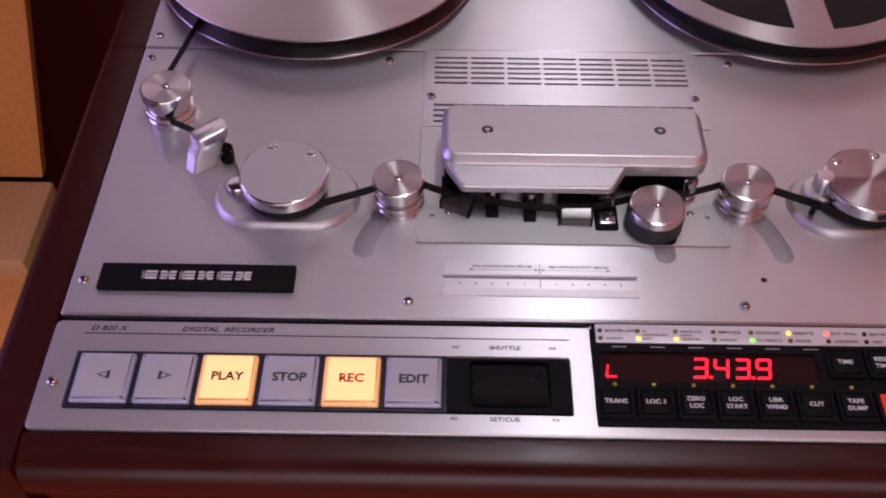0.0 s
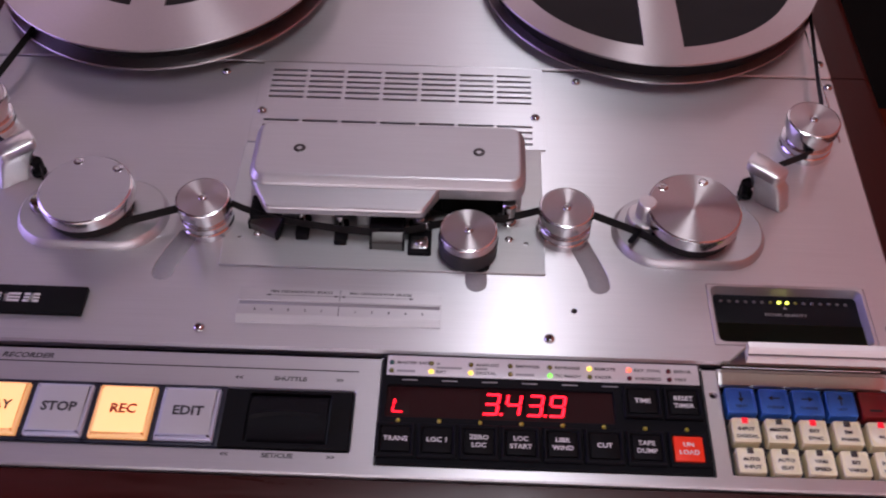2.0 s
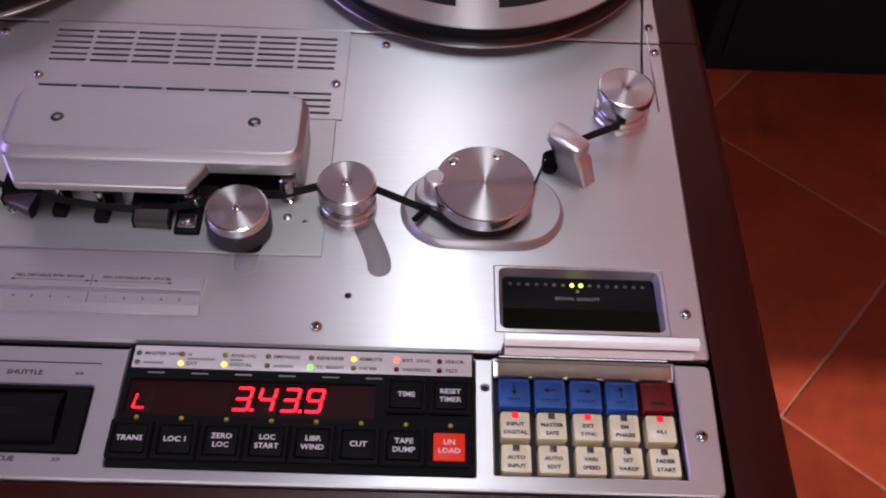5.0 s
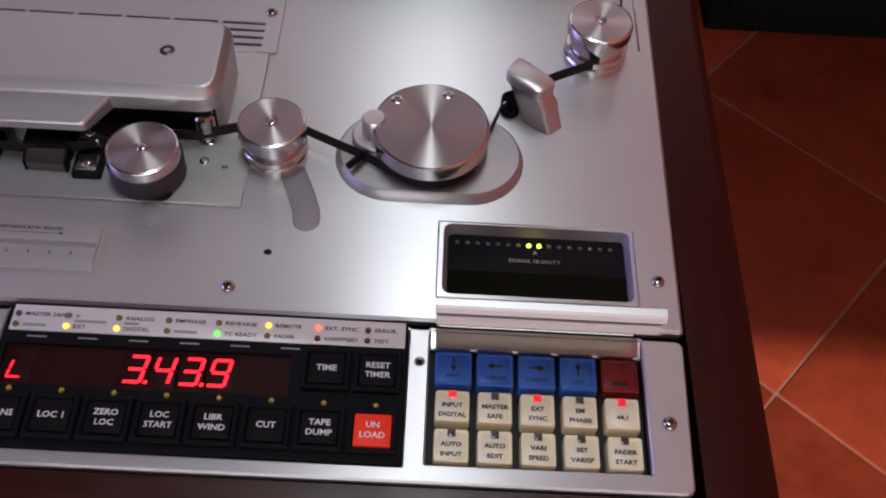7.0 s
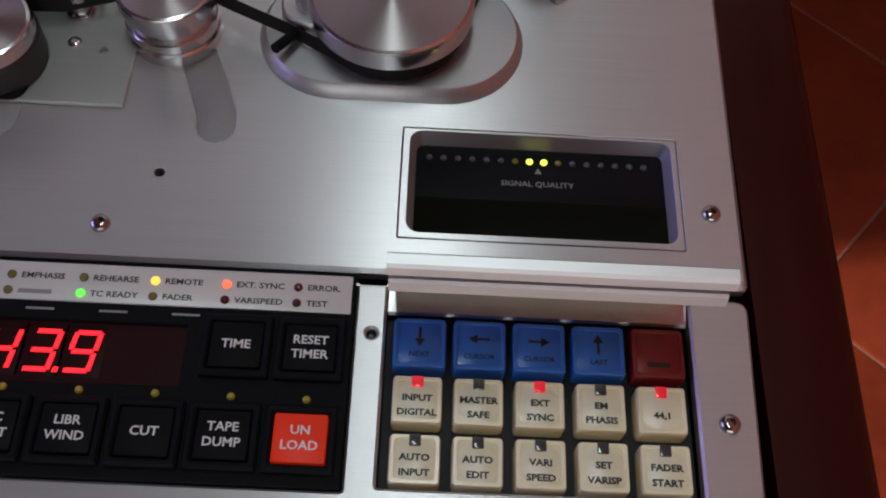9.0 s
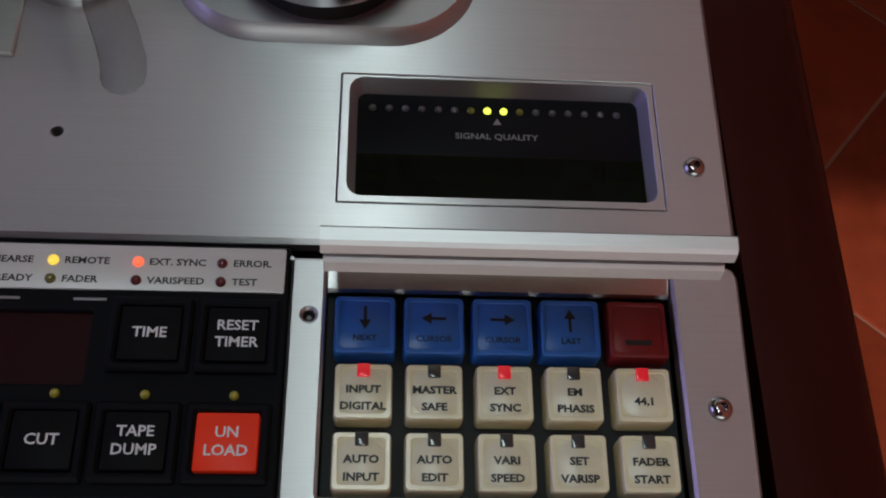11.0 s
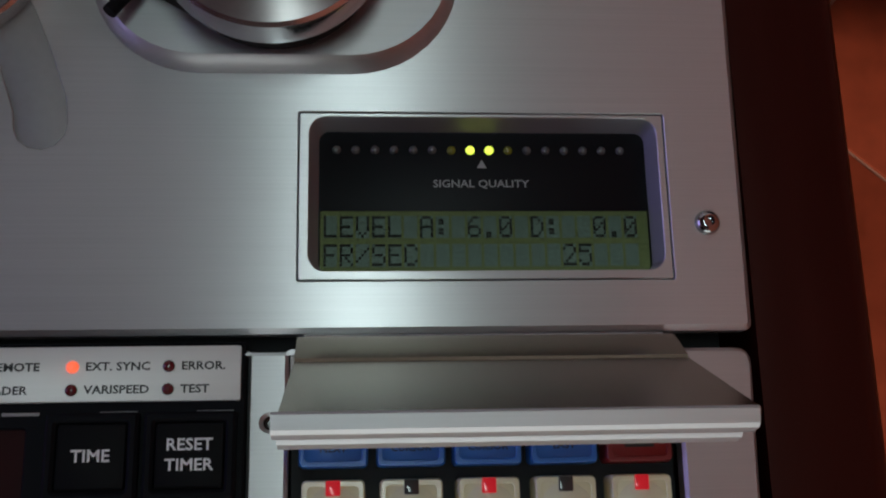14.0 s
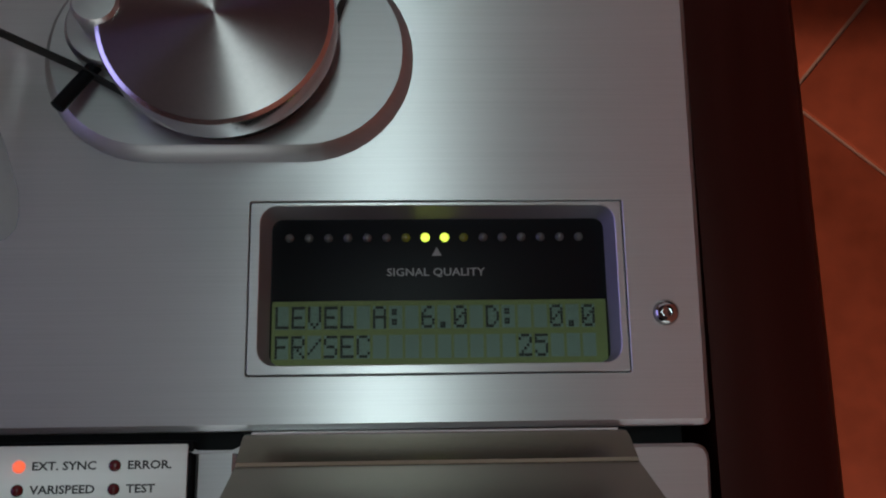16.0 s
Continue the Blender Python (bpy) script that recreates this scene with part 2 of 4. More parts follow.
def inset(loop, d):
    """The loop moved inwards by d (outwards if negative)."""
    if abs(d) < 1e-9:
        return list(loop)
    s = 1 if area(loop) > 0 else -1
    out = []
    for i, p in enumerate(loop):
        a, b = loop[i - 1], loop[(i + 1) % len(loop)]
        u, v = Vector((p[0] - a[0], p[1] - a[1])).normalized(), Vector((b[0] - p[0], b[1] - p[1])).normalized()
        m = Vector((-(u.y + v.y), u.x + v.x)) * s
        k = m.length_squared
        out.append((p[0] + m.x * 2 * d / k, p[1] + m.y * 2 * d / k) if k > 1e-6 else p)
    return out


def ring(bm, loop, z):
    return [bm.verts.new((x, y, z)) for x, y in loop]


def band(bm, a, b):
    for i in range(len(a)):
        j = (i + 1) % len(a)
        bm.faces.new((a[i], a[j], b[j], b[i]))


def solid(loop, steps, bm=None, floor=True, mi=0):
    """Rings of the loop at (inset, z) steps, joined and capped."""
    bm = bm or bmesh.new()
    first = len(bm.faces)
    rings = [ring(bm, inset(loop, d), z) for d, z in steps]
    for a, b in zip(rings, rings[1:]):
        band(bm, a, b)
    bm.faces.new(rings[-1])
    if floor:
        bm.faces.new(rings[0][::-1])
    bm.faces.ensure_lookup_table()
    for f in bm.faces[first:]:
        f.material_index = mi
    return bm


def slab(loop, z0, z1, c=0.3, bm=None, mi=0):
    return solid(loop, [(0, z0), (0, z1 - c), (0.3 * c, z1 - 0.3 * c), (c, z1)], bm, mi=mi)


def plate(loops, z0, z1, c=0.4, hc=None):
    """A sheet with holes: the first loop is its outline, the others go through it."""
    bm = bmesh.new()
    tops, edges = [], []
    for k, lp in enumerate(loops):
        e = c if k == 0 or hc is None else hc
        top = ring(bm, inset(lp, e if k == 0 else -e), z1)
        mid = ring(bm, lp, z1 - e)
        low = ring(bm, lp, z0)
        band(bm, mid, top)
        band(bm, low, mid)
        tops.append(top)
        for i in range(len(top)):
            edges.append(bm.edges.get((top[i], top[(i + 1) % len(top)])))
    bmesh.ops.triangle_fill(bm, use_beauty=True, use_dissolve=False, edges=edges)
    return bm


def rim(outer, inner, z0, z1, c=0.3):
    """A closed frame between two loops of as many points."""
    bm = bmesh.new()
    rings = [ring(bm, lp, z) for lp, z in ((outer, z0), (outer, z1 - c), (inset(outer, c), z1), (inset(inner, -c), z1), (inner, z1 - c), (inner, z0))]
    for a, b in zip(rings, rings[1:] + rings[:1]):
        band(bm, a, b)
    return bm


def lathe(profile, n=40, bm=None, cx=0, cy=0, mi=0):
    bm = bm or bmesh.new()
    prev = None
    for r, z in profile:
        cur = [bm.verts.new((cx, cy, z))] if r < 1e-6 else ring(bm, circle(cx, cy, r, n), z)
        if prev:
            faces = []
            if len(prev) == 1 and len(cur) > 1:
                faces = [bm.faces.new((prev[0], cur[i], cur[(i + 1) % n])) for i in range(n)]
            elif len(cur) == 1 and len(prev) > 1:
                faces = [bm.faces.new((prev[i], prev[(i + 1) % n], cur[0])) for i in range(n)]
            elif len(cur) > 1:
                faces = [bm.faces.new((prev[i], prev[(i + 1) % n], cur[(i + 1) % n], cur[i])) for i in range(n)]
            for f in faces:
                f.material_index = mi
        prev = cur
    return bm


def along_x(profile, x0, x1, bm=None, mi=0):
    """A (y, z) profile drawn out from x0 to x1."""
    bm = bm or bmesh.new()
    a = [bm.verts.new((x0, y, z)) for y, z in profile]
    b = [bm.verts.new((x1, y, z)) for y, z in profile]
    n = len(profile)
    fs = [bm.faces.new((a[i], a[(i + 1) % n], b[(i + 1) % n], b[i])) for i in range(n)]
    fs += [bm.faces.new(a), bm.faces.new(b)]
    for f in fs:
        f.material_index = mi
    return bm


def bar(bm, x0, y0, x1, y1, z, mi=0):
    f = bm.faces.new([bm.verts.new(p) for p in ((x0, y0, z), (x1, y0, z), (x1, y1, z), (x0, y1, z))])
    f.material_index = mi


TEXT = {}


def lettering(body, size, x, y, z, material, parent, name="lettering", wide=1.0, slant=0.0, space=1.0, align="CENTER", heavy=0.022, lines=0.95):
    """A line or lines of printed letters, centred on x, y."""
    key = (body, size, wide, slant, align, heavy, lines, material.name)
    if key not in TEXT:
        cu = bpy.data.curves.new("text", "FONT")
        cu.body, cu.size, cu.align_x, cu.align_y, cu.shear = body, size * 0.001, align, "CENTER", slant
        cu.space_line, cu.space_character, cu.resolution_u = lines, space, 2
        cu.offset = heavy * size * 0.0006
        tmp = new("text", cu)
        flat = bpy.data.meshes.new_from_object(tmp.evaluated_get(bpy.context.evaluated_depsgraph_get()))
        bpy.data.objects.remove(tmp)
        bpy.data.curves.remove(cu)
        faces = [tuple(p.vertices) for p in flat.polygons]
        verts = [(v.co.x * wide, v.co.y, 0.0) for v in flat.vertices]
        bpy.data.meshes.remove(flat)
        mesh = bpy.data.meshes.new("text")
        mesh.from_pydata(verts, [], faces)
        mesh.materials.clear()
        mesh.materials.append(material)
        TEXT[key] = mesh
    return link(name, TEXT[key], parent, "", (x, y, z))

# ---- the room ----
def room_box(name, x0, y0, z0, x1, y1, z1, material, kind="structure", label="", category=""):
    bm = slab(rrect(x0 * 1000, y0 * 1000, x1 * 1000, y1 * 1000, 1, 1), (z0 - DECK) * 1000, (z1 - DECK) * 1000, 0.5)
    ob = part(name, bm, material)
    return tagged(ob, label, category, "", kind)


floor = room_box("floor", -2.4, -2.7, -0.12, 2.25, 2.15, -0.0022, M_grout, label="terracotta tiled floor with pale cement joints", category="floor")
# North wall and window are out of view, added to brighten reflections.
room_box("wall_north", -2.4, 2.0, -0.12, 3.0, 2.15, 1.25, M_wall, label="unseen plastered wall under the added north window", category="wall")
room_box("wall_north_top", -2.4, 2.0, 2.6, 3.0, 2.15, 2.7, M_wall, label="unseen plastered wall over the added north window", category="wall")
room_box("wall_north_left", -2.4, 2.0, 1.25, -1.3, 2.15, 2.6, M_wall, label="unseen plastered wall beside the added north window", category="wall")
room_box("wall_north_right", 1.7, 2.0, 1.25, 3.0, 2.15, 2.6, M_wall, label="unseen plastered wall beside the added north window", category="wall")
for x in (-1.29, 0.17, 1.63):
    room_box("window_1", x, 2.04, 1.26, x + 0.06, 2.10, 2.59, M_frame, label="unseen white post of the added north window", category="window")
room_box("backdrop", -4.0, 3.4, 0.4, 4.4, 3.45, 4.2, M_north_glow, label="added glowing panel for the deck to reflect", category="backdrop")
# West wall with an added opening, out of view, for the blue fill.
room_box("wall_west", -2.0, -2.7, -0.12, -1.85, 2.15, 0.95, M_wall, label="unseen plastered wall under the added side opening", category="wall")
room_box("wall_west_top", -2.0, -2.7, 2.1, -1.85, 2.15, 2.7, M_wall, label="unseen plastered wall over the added side opening", category="wall")
room_box("wall_west_back", -2.0, 1.2, 0.95, -1.85, 2.15, 2.1, M_wall, label="unseen plastered wall beside the added side opening", category="wall")
room_box("wall_west_front", -2.0, -2.7, 0.95, -1.85, -0.3, 2.1, M_wall, label="unseen plastered wall beside the added side opening", category="wall")
room_box("west_glow_panel", -3.2, -2.5, 0.2, -3.15, 3.4, 3.6, M_west_glow, label="added blue glowing panel that lights the deck from the left", category="backdrop")
room_box("wall_east", 2.1, -2.7, -0.12, 2.25, 2.15, 2.7, M_red_bounce, label="unseen wall coloured red to tint reflections in the deck", category="wall")
room_box("ceiling", -2.55, -2.7, 2.7, 3.15, 2.15, 2.8, M_ceil, label="brown boarded ceiling", category="ceiling")
# Added, unseen: the lintel's height sets where the sun patch ends.
south = room_box("wall_south", -2.4, -2.7, 2.03, 3.0, -2.5, 2.7, M_wall, label="unseen wall whose added opening bounds the floor's sun patch", category="wall")
room_box("wall_south_left", -2.4, -2.7, -0.12, -1.1, -2.5, 2.03, M_wall, label="unseen plastered wall beside the added door opening", category="wall")
room_box("wall_south_right", 1.7, -2.7, -0.12, 3.0, -2.5, 2.03, M_wall, label="unseen plastered wall beside the added door opening", category="wall")
# Slope added out of view as a red reflector for the deck's right side.
slope = solid([(0.75, 0), (2.1, 0), (2.1, 4.85), (0.75, 4.85)], [(0, 0), (0, 0.05)])
for v in slope.verts:
    x, y, z = v.co
    v.co = (x * 1000, (y - 2.7) * 1000, (z + 2.68 - (x - 0.75) * 1.0 - DECK) * 1000)
tagged(part("red_bounce_slope", slope, M_red_bounce), "added red slope, out of view, reflected at the deck's right", "ceiling", "", "structure")
ground = room_box("ground", -60, -60, -0.3, 60, 60, -0.14, M_grout, label="unseen paved ground outside the added door opening", category="ground")

# ---- wooden case of the recorder ----
XL, XR, YF, YB = -195.0, 387.0, 270.0, 830.0
case = thing("recorder_case", "dark reddish mahogany case around the tape recorder deck", "cabinet", (96, 540, -800))


def side_rail(x_in, x_out, y0, y1):
    bm = bmesh.new()
    s = 1 if x_out > x_in else -1
    w = abs(x_out - x_in)
    pr = [(x_in + s * u, z - 2.0) for u, z in ((0, -60), (w, -60), (w, -8), (w - 1, -4), (w - 3.5, -1.2), (w - 7, 0), (0.4, 0))]
    a = [bm.verts.new((x, y0, z)) for x, z in pr]
    b = [bm.verts.new((x, y1, z)) for x, z in pr]
    n = len(pr)
    for i in range(n):
        bm.faces.new((a[i], a[(i + 1) % n], b[(i + 1) % n], b[i]))
    bm.faces.new(a), bm.faces.new(b)
    return bm


for x_in, x_out in ((XL - 1, -225.0), (XR + 1, 419.5)):
    part("side_rail", side_rail(x_in, x_out, 247.5, 580.0), M_wood_side, case)
    part("side_rail", side_rail(x_in, x_out, 581.0, YB + 30), M_wood_side, case)
front = [(269.0, -60), (269.0, -2.5), (262, -2.8), (256, -4), (251, -7), (248, -12), (247, -18), (247.3, -26), (249, -33), (253, -38), (258, -40), (258, -60)]
part("front_rail", along_x(front, -195.5, 387.5), M_wood, case, "rolled mahogany front edge")
for sx in (-1, 1):
    x0 = -225.0 if sx < 0 else 389.0
    part("side_panel", slab(rrect(x0 + 1, 262, x0 + 27, YB + 30, 2), -800, -62.2, 0.5), M_wood, case)
part("front_panel", slab(rrect(-197.5, 285, 389.5, 303, 2), -790, -61, 0.5), M_wood, case)
part("back_panel", slab(rrect(-197.5, YB + 10, 389.5, YB + 28, 2), -790, -5, 0.5), M_wood, case)

# ---- the recorder's deck ----
rec = thing("tape_recorder", "brushed aluminium studio tape recorder deck with rollers, buttons and red digits", "tape recorder", (96, 540, -60))
part("chassis", slab(rrect(XL + 3, 273, XR - 3, YB - 4, 2), -60, -15, 0.5), M_gap, rec, "dark inner chassis tray")


def banana(points, w):
    """An outline of even width along a bent middle line."""
    left, right = [], []
    for i, p in enumerate(points):
        a, b = Vector(points[max(i - 1, 0)]), Vector(points[min(i + 1, len(points) - 1)])
        d = (b - a).normalized()
        nrm = Vector((-d.y, d.x)) * w
        left.append(tuple(Vector(p) + nrm))
        right.append(tuple(Vector(p) - nrm))
    d = (Vector(points[-1]) - Vector(points[-2])).normalized()
    e = Vector(points[-1])
    a0 = math.atan2(d.y, d.x)
    tip = [(e.x + w * math.cos(a0 + radians(s)), e.y + w * math.sin(a0 + radians(s))) for s in (60, 30, 0, -30, -60)]
    return left + tip + right[::-1]


SLOTS = [banana([(205, 432), (211, 420), (216, 408), (219.5, 398), (220, 393)], 6.2),
         banana([(-12.5, 430), (-19, 420), (-24, 408), (-27.5, 398), (-28, 393)], 6.2)]
PINCH_SLOT = banana([(145, 420), (148.5, 410), (150.3, 400), (150.3, 391.5)], 6.2)
WINDOW = rrect(280.05, 355.05, 369.15, 396.75, 0.6, 2)
deck_outline = rounded([(XL, 343), (XR, 343), (XR + 3, 577), (XL, 577)], 2.0)
deck = part("deck_plate", plate([deck_outline] + SLOTS + [WINDOW, circle(205, 374.5, 1.7, 12)], -5, 0, 1.3, 0.2), M_deck, rec, "brushed aluminium deck plate")
part("upper_plate", plate([rounded([(XL, 578.4), (XR + 3, 578.4), (XR + 3, YB), (XL, YB)], 2.0)], -5, 0, 0.9), M_deck, rec, "brushed aluminium reel plate")
for lp in SLOTS:
    part("slot_floor", slab(lp, -5.6, -0.45, 0.1), M_slot, rec, "recessed grey slot under a roller")
part("pinch_slot_floor", slab(PINCH_SLOT, 0.02, 0.12, 0.03), M_slot, rec, "grey slot of the pinch roller")

# head plate and ventilated plate
cols = [(11 + 25.2 * k, 11 + 25.2 * k + 22.6) for k in range(7)]
holes = []
for a, b in cols:
    for r in range(6):
        y = 568.5 - 5.3 * r
        holes.append([(a, y - 0.95), (b, y - 0.95), (b, y + 0.95), (a, y + 0.95)])
    for r in range(4):
        y = 519.5 - 5.3 * r
        holes.append([(a, y - 0.95), (b, y - 0.95), (b, y + 0.95), (a, y + 0.95)])
part("vent_plate", plate([rrect(3.6, 498.6, 193.0, 576.6, 0.6, 2)] + holes, 0.4, 1.3, 0.15), M_deck, rec, "slotted aluminium vent plate")
# Black sheet stands in for the shade inside the slots.
part("vent_slot_shade", slab(rrect(6, 500, 191, 575, 0.5, 1), 0.05, 0.4, 0.05), M_gap, rec, "black sheet for the shade behind the vent slots")
part("head_plate", plate([rrect(3.0, 398.2, 189.6, 497.8, 0.6, 2)] + [circle(x, y, 1.3, 10) for x, y in ((12, 419), (179, 420.5))], 0.3, 1.8, 0.3),
     M_plate, rec, "grey aluminium head mounting plate")


def screw_mesh(r, h, m, tag):
    return to_mesh(lathe([(r, 0), (r * 0.97, h * 0.35), (r * 0.82, h * 0.75), (r * 0.5, h), (r * 0.42, h), (r * 0.40, h * 0.3), (0, h * 0.25)], 18), m, 50)


SCREW = screw_mesh(3.1, 2.0, M_chrome, "big")
SCREW_CAP = screw_mesh(3.6, 0.9, M_steel, "cap")
SCREW_DARK = screw_mesh(4.0, 1.2, M_dark_steel, "dark")
SCREW_SMALL = screw_mesh(2.6, 1.3, M_steel, "small")
for x, y, z in ((-187, 590, 0), (-188, 565, 0), (-21, 566, 0), (-187, 367, 0), (-187, 298, 0), (0, 355, 0), (190.5, 355, 0), (215.5, 566, 0),
                (384, 592, 0), (385, 568, 0), (378, 369, 0), (376.5, 300, 0), (9, 527.5, 1.3), (187, 528, 1.3)):
    link("screw", SCREW, rec, "", (x, y, z))
for x, y in ((22, 422), (169, 423.5)):
    link("plate_screw", SCREW_SMALL, rec, "", (x, y, 1.2))
part("guide_rod", slab(rrect(381.2, 515, 382.2, 650, 0.3, 1), 0.0, 0.5, 0.1), M_steel, rec)

# name plate with plain silver shapes
name_plate = part("name_plate", slab(rrect(-178, 359.5, -65.5, 378, 0.8, 3), -0.1, 3.0, 0.5), M_black, rec, "black name plate with silver shapes")
for k in range(6):
    x = -153.5 + 10.8 * k
    bm = bmesh.new()
    for y0, y1, a, b in ((366.2, 367.8, 0, 8.8), (368.6, 369.8, 0, 8.8), (370.7, 372.2, 0, 8.8), (366.2, 372.2, 3.2 * (k % 2), 3.2 * (k % 2) + 2.2)):
        slab([(x + a, y0), (x + b, y0), (x + b + 0.01, y1), (x + a + 0.01, y1)], 2.9, 3.15, 0.05, bm)
    part("silver_shape", bm, M_strip, name_plate)

# splicing scale
ruler_pts = [(381, 0), (381, 3.4), (380.6, 3.8), (372.6, 3.8), (372.2, 2.9), (369.6, 2.4), (369.2, 3.8), (362.6, 3.8), (359.4, 1.2), (359.2, 0)]
ruler = part("splicing_scale", along_x(ruler_pts, 19.2, 131.2), M_panel, rec, "grooved aluminium splicing scale with printed numbers", angle=20)
# Grey strip laid in to darken the groove.
part("scale_groove", slab(rrect(19.8, 369.5, 130.6, 371.9, 0.1, 1), 2.5, 3.1, 0.05), M_slot, ruler, "grey strip that darkens the groove along the scale")
lettering("MIN. DISTANCE BTW. SPLICES", 2.3, 53.5, 378.4, 3.86, M_ink, ruler, wide=1.12, heavy=0.055)
lettering("MIN. DISTANCE BTW. SPLICES", 2.3, 97.5, 378.4, 3.86, M_ink, ruler, wide=1.12, heavy=0.055)
bm = bmesh.new()
bar(bm, 74.9, 372.8, 75.3, 380.5, 3.85), bar(bm, 74.9, 362.8, 75.3, 369, 3.85)
for s in (-1, 1):
    bar(bm, min(75.1, 75.1 + s * 41), 375.9, max(75.1, 75.1 + s * 41), 376.15, 3.85)
    for x, d in ((75.1 + s * 0.4, s), (75.1 + s * 41, -s)):
        bm.faces.new([bm.verts.new(p) for p in ((x, 376.0, 3.86), (x + d * 2.4, 376.8, 3.86), (x + d * 2.4, 375.2, 3.86))])
part("scale_print", bm, M_ink, ruler)
for k in range(1, 6):
    for s in (-1, 1):
        lettering(str(k), 2.4, 75.1 + s * (1.5 + 9.2 * k - 1.5), 365.8, 3.86, M_ink, ruler, heavy=0.05)

# ---- front control panel ----
KEYWELL = rrect(278.6, 277.8, 367.8, 338.6, 0.8, 2)
panel_outline = rounded([(XL, YF), (XR - 3, YF), (XR - 1, 338.8), (XL, 338.8)], 4.0)
panel_holes = [rrect(-178, 282.6, 88.4, 317.6, 0.6, 2), rrect(101.6, 276.4, 269.6, 341 - 2.6, 0.6, 2), KEYWELL, circle(274.6, 323, 1.6, 12)]
part("control_panel", plate([panel_outline] + panel_holes, -5, 0, 0.8), M_panel, rec, "brushed aluminium control panel")
part("panel_stud", lathe([(1.5, -4), (1.5, -1.6), (0.9, -1.3), (0.7, -2.4), (0, -2.4)], 14), M_dark_steel, rec, at=(274.6, 323, 0))
part("printed_line", slab(rrect(-178, 329.6, 89.5, 330.3, 0.2, 1), -0.1, 0.08, 0.02), M_ink, rec)
lettering("D 820 X", 4.3, -165, 333.4, 0.09, M_ink, rec, wide=1.3, slant=0.25, heavy=0.045)
lettering("DIGITAL  RECORDER", 4.3, -99, 333.4, 0.09, M_ink, rec, wide=1.26, slant=0.25, heavy=0.045)
lettering("SHUTTLE", 3.5, 54, 324, 0.09, M_ink, rec, wide=1.2, heavy=0.05)
lettering("SET/CUE", 3.5, 53, 279.2, 0.09, M_ink, rec, wide=1.2, heavy=0.05)
for x, y, body in ((27, 324, "<<"), (80, 324, ">>"), (26.5, 279.2, "<<"), (79.5, 279.2, ">>")):
    lettering(body, 3.8, x, y, 0.09, M_ink, rec, wide=0.9, heavy=0.05)

part("button_tray", plate([rrect(-178, 282.7, 88.3, 317.5, 0.5, 2)], -12, -3, 0.3), M_navy, rec, "dark navy button tray")
bm = bmesh.new()
for k in range(7):
    x = -177.9 + 33.0 * k
    slab([(x, 282.8), (x + 2.4, 282.8), (x + 2.4, 317.4), (x, 317.4)], -4, 1.2, 0.3, bm)
for y0, y1 in ((282.8, 284.6), (315.8, 317.4)):
    slab([(-175.4, y0), (20.0, y0), (20.0, y1), (-175.4, y1)], -4, 1.2, 0.3, bm)
part("button_grid", bm, M_navy, rec, "dark navy frame between the buttons")


def square_button(k, lit, body=None, tri=0):
    x0 = -175.0 + 33.0 * k
    b = part("transport_button", solid(rrect(x0, 285.0, x0 + 29.8, 315.4, 1.2, 3), [(0, -6), (0, 1.8), (0.5, 2.6), (2.2, 2.9)]),
             M_litrim if lit else M_clear, rec, ("lit amber " if lit else "unlit grey ") + "square push button")
    part("button_face", solid(rrect(x0 + 2.2, 288.0, x0 + 27.6, 313.8, 1.0, 3), [(0, 2.7), (0, 3.0), (0.6, 3.15)]), M_lit if lit else M_grey_cap, b)
    cx, cy = x0 + 14.9, 301.2
    if body:
        lettering(body, 7.4, cx, cy, 3.22, M_inkred if body == "REC" else M_ink, b, wide=1.02, heavy=0.06)
    else:
        bm = bmesh.new()
        for s, z in ((1.0, 3.2), (0.52, 3.26)):
            pts = [(cx - 3.6 * s * tri, cy + 2.9 * s, z), (cx - 3.6 * s * tri, cy - 2.9 * s, z), (cx + 3.6 * s * tri, cy, z)]
            f = bm.faces.new([bm.verts.new(p) for p in pts])
            f.material_index = 0 if s == 1.0 else 1
        part("arrow_mark", bm, [M_ink, M_grey_cap], b)


for k, (lit, body, tri) in enumerate(((0, None, -1), (0, None, 1), (1, "PLAY", 0), (0, "STOP", 0), (1, "REC", 0), (0, "EDIT", 0))):
    square_button(k, lit, body, tri)

# shuttle wheel
shut = part("shuttle_bezel", rim(rrect(20.6, 283.2, 87.8, 317.0, 0.6, 3), rrect(35.0, 286.2, 77.0, 314.6, 1.5, 3), -6, 1.0, 0.6), M_black, rec, "black shuttle wheel surround")
prof = [(300.5 + 17 * math.cos(radians(a)), -9.5 + 14 * math.sin(radians(a))) for a in range(-10, 195, 6)]
part("shuttle_wheel", along_x(prof, 36.2, 75.8), M_black, shut, "dark ribbed shuttle wheel")
bm = bmesh.new()
arc = [(x, 297.0 + 4.0 * math.cos((x - 56) / 20 * 1.3)) for x in range(37, 76, 3)]
for (xa, ya), (xb, yb) in zip(arc, arc[1:]):
    vs = [bm.verts.new(p) for p in ((xa, ya - 1.6, 4.0), (xb, yb - 1.6, 4.0), (xb, yb, 6.2), (xa, ya, 6.2))]
    ws = [bm.verts.new(p) for p in ((xa, ya + 2.4, 4.2), (xb, yb + 2.4, 4.2))]
    bm.faces.new(vs), bm.faces.new((vs[3], vs[2], ws[1], ws[0]))
bmesh.ops.remove_doubles(bm, verts=bm.verts[:], dist=0.01)
part("finger_ridge", bm, M_black, shut, "raised curved finger ridge")

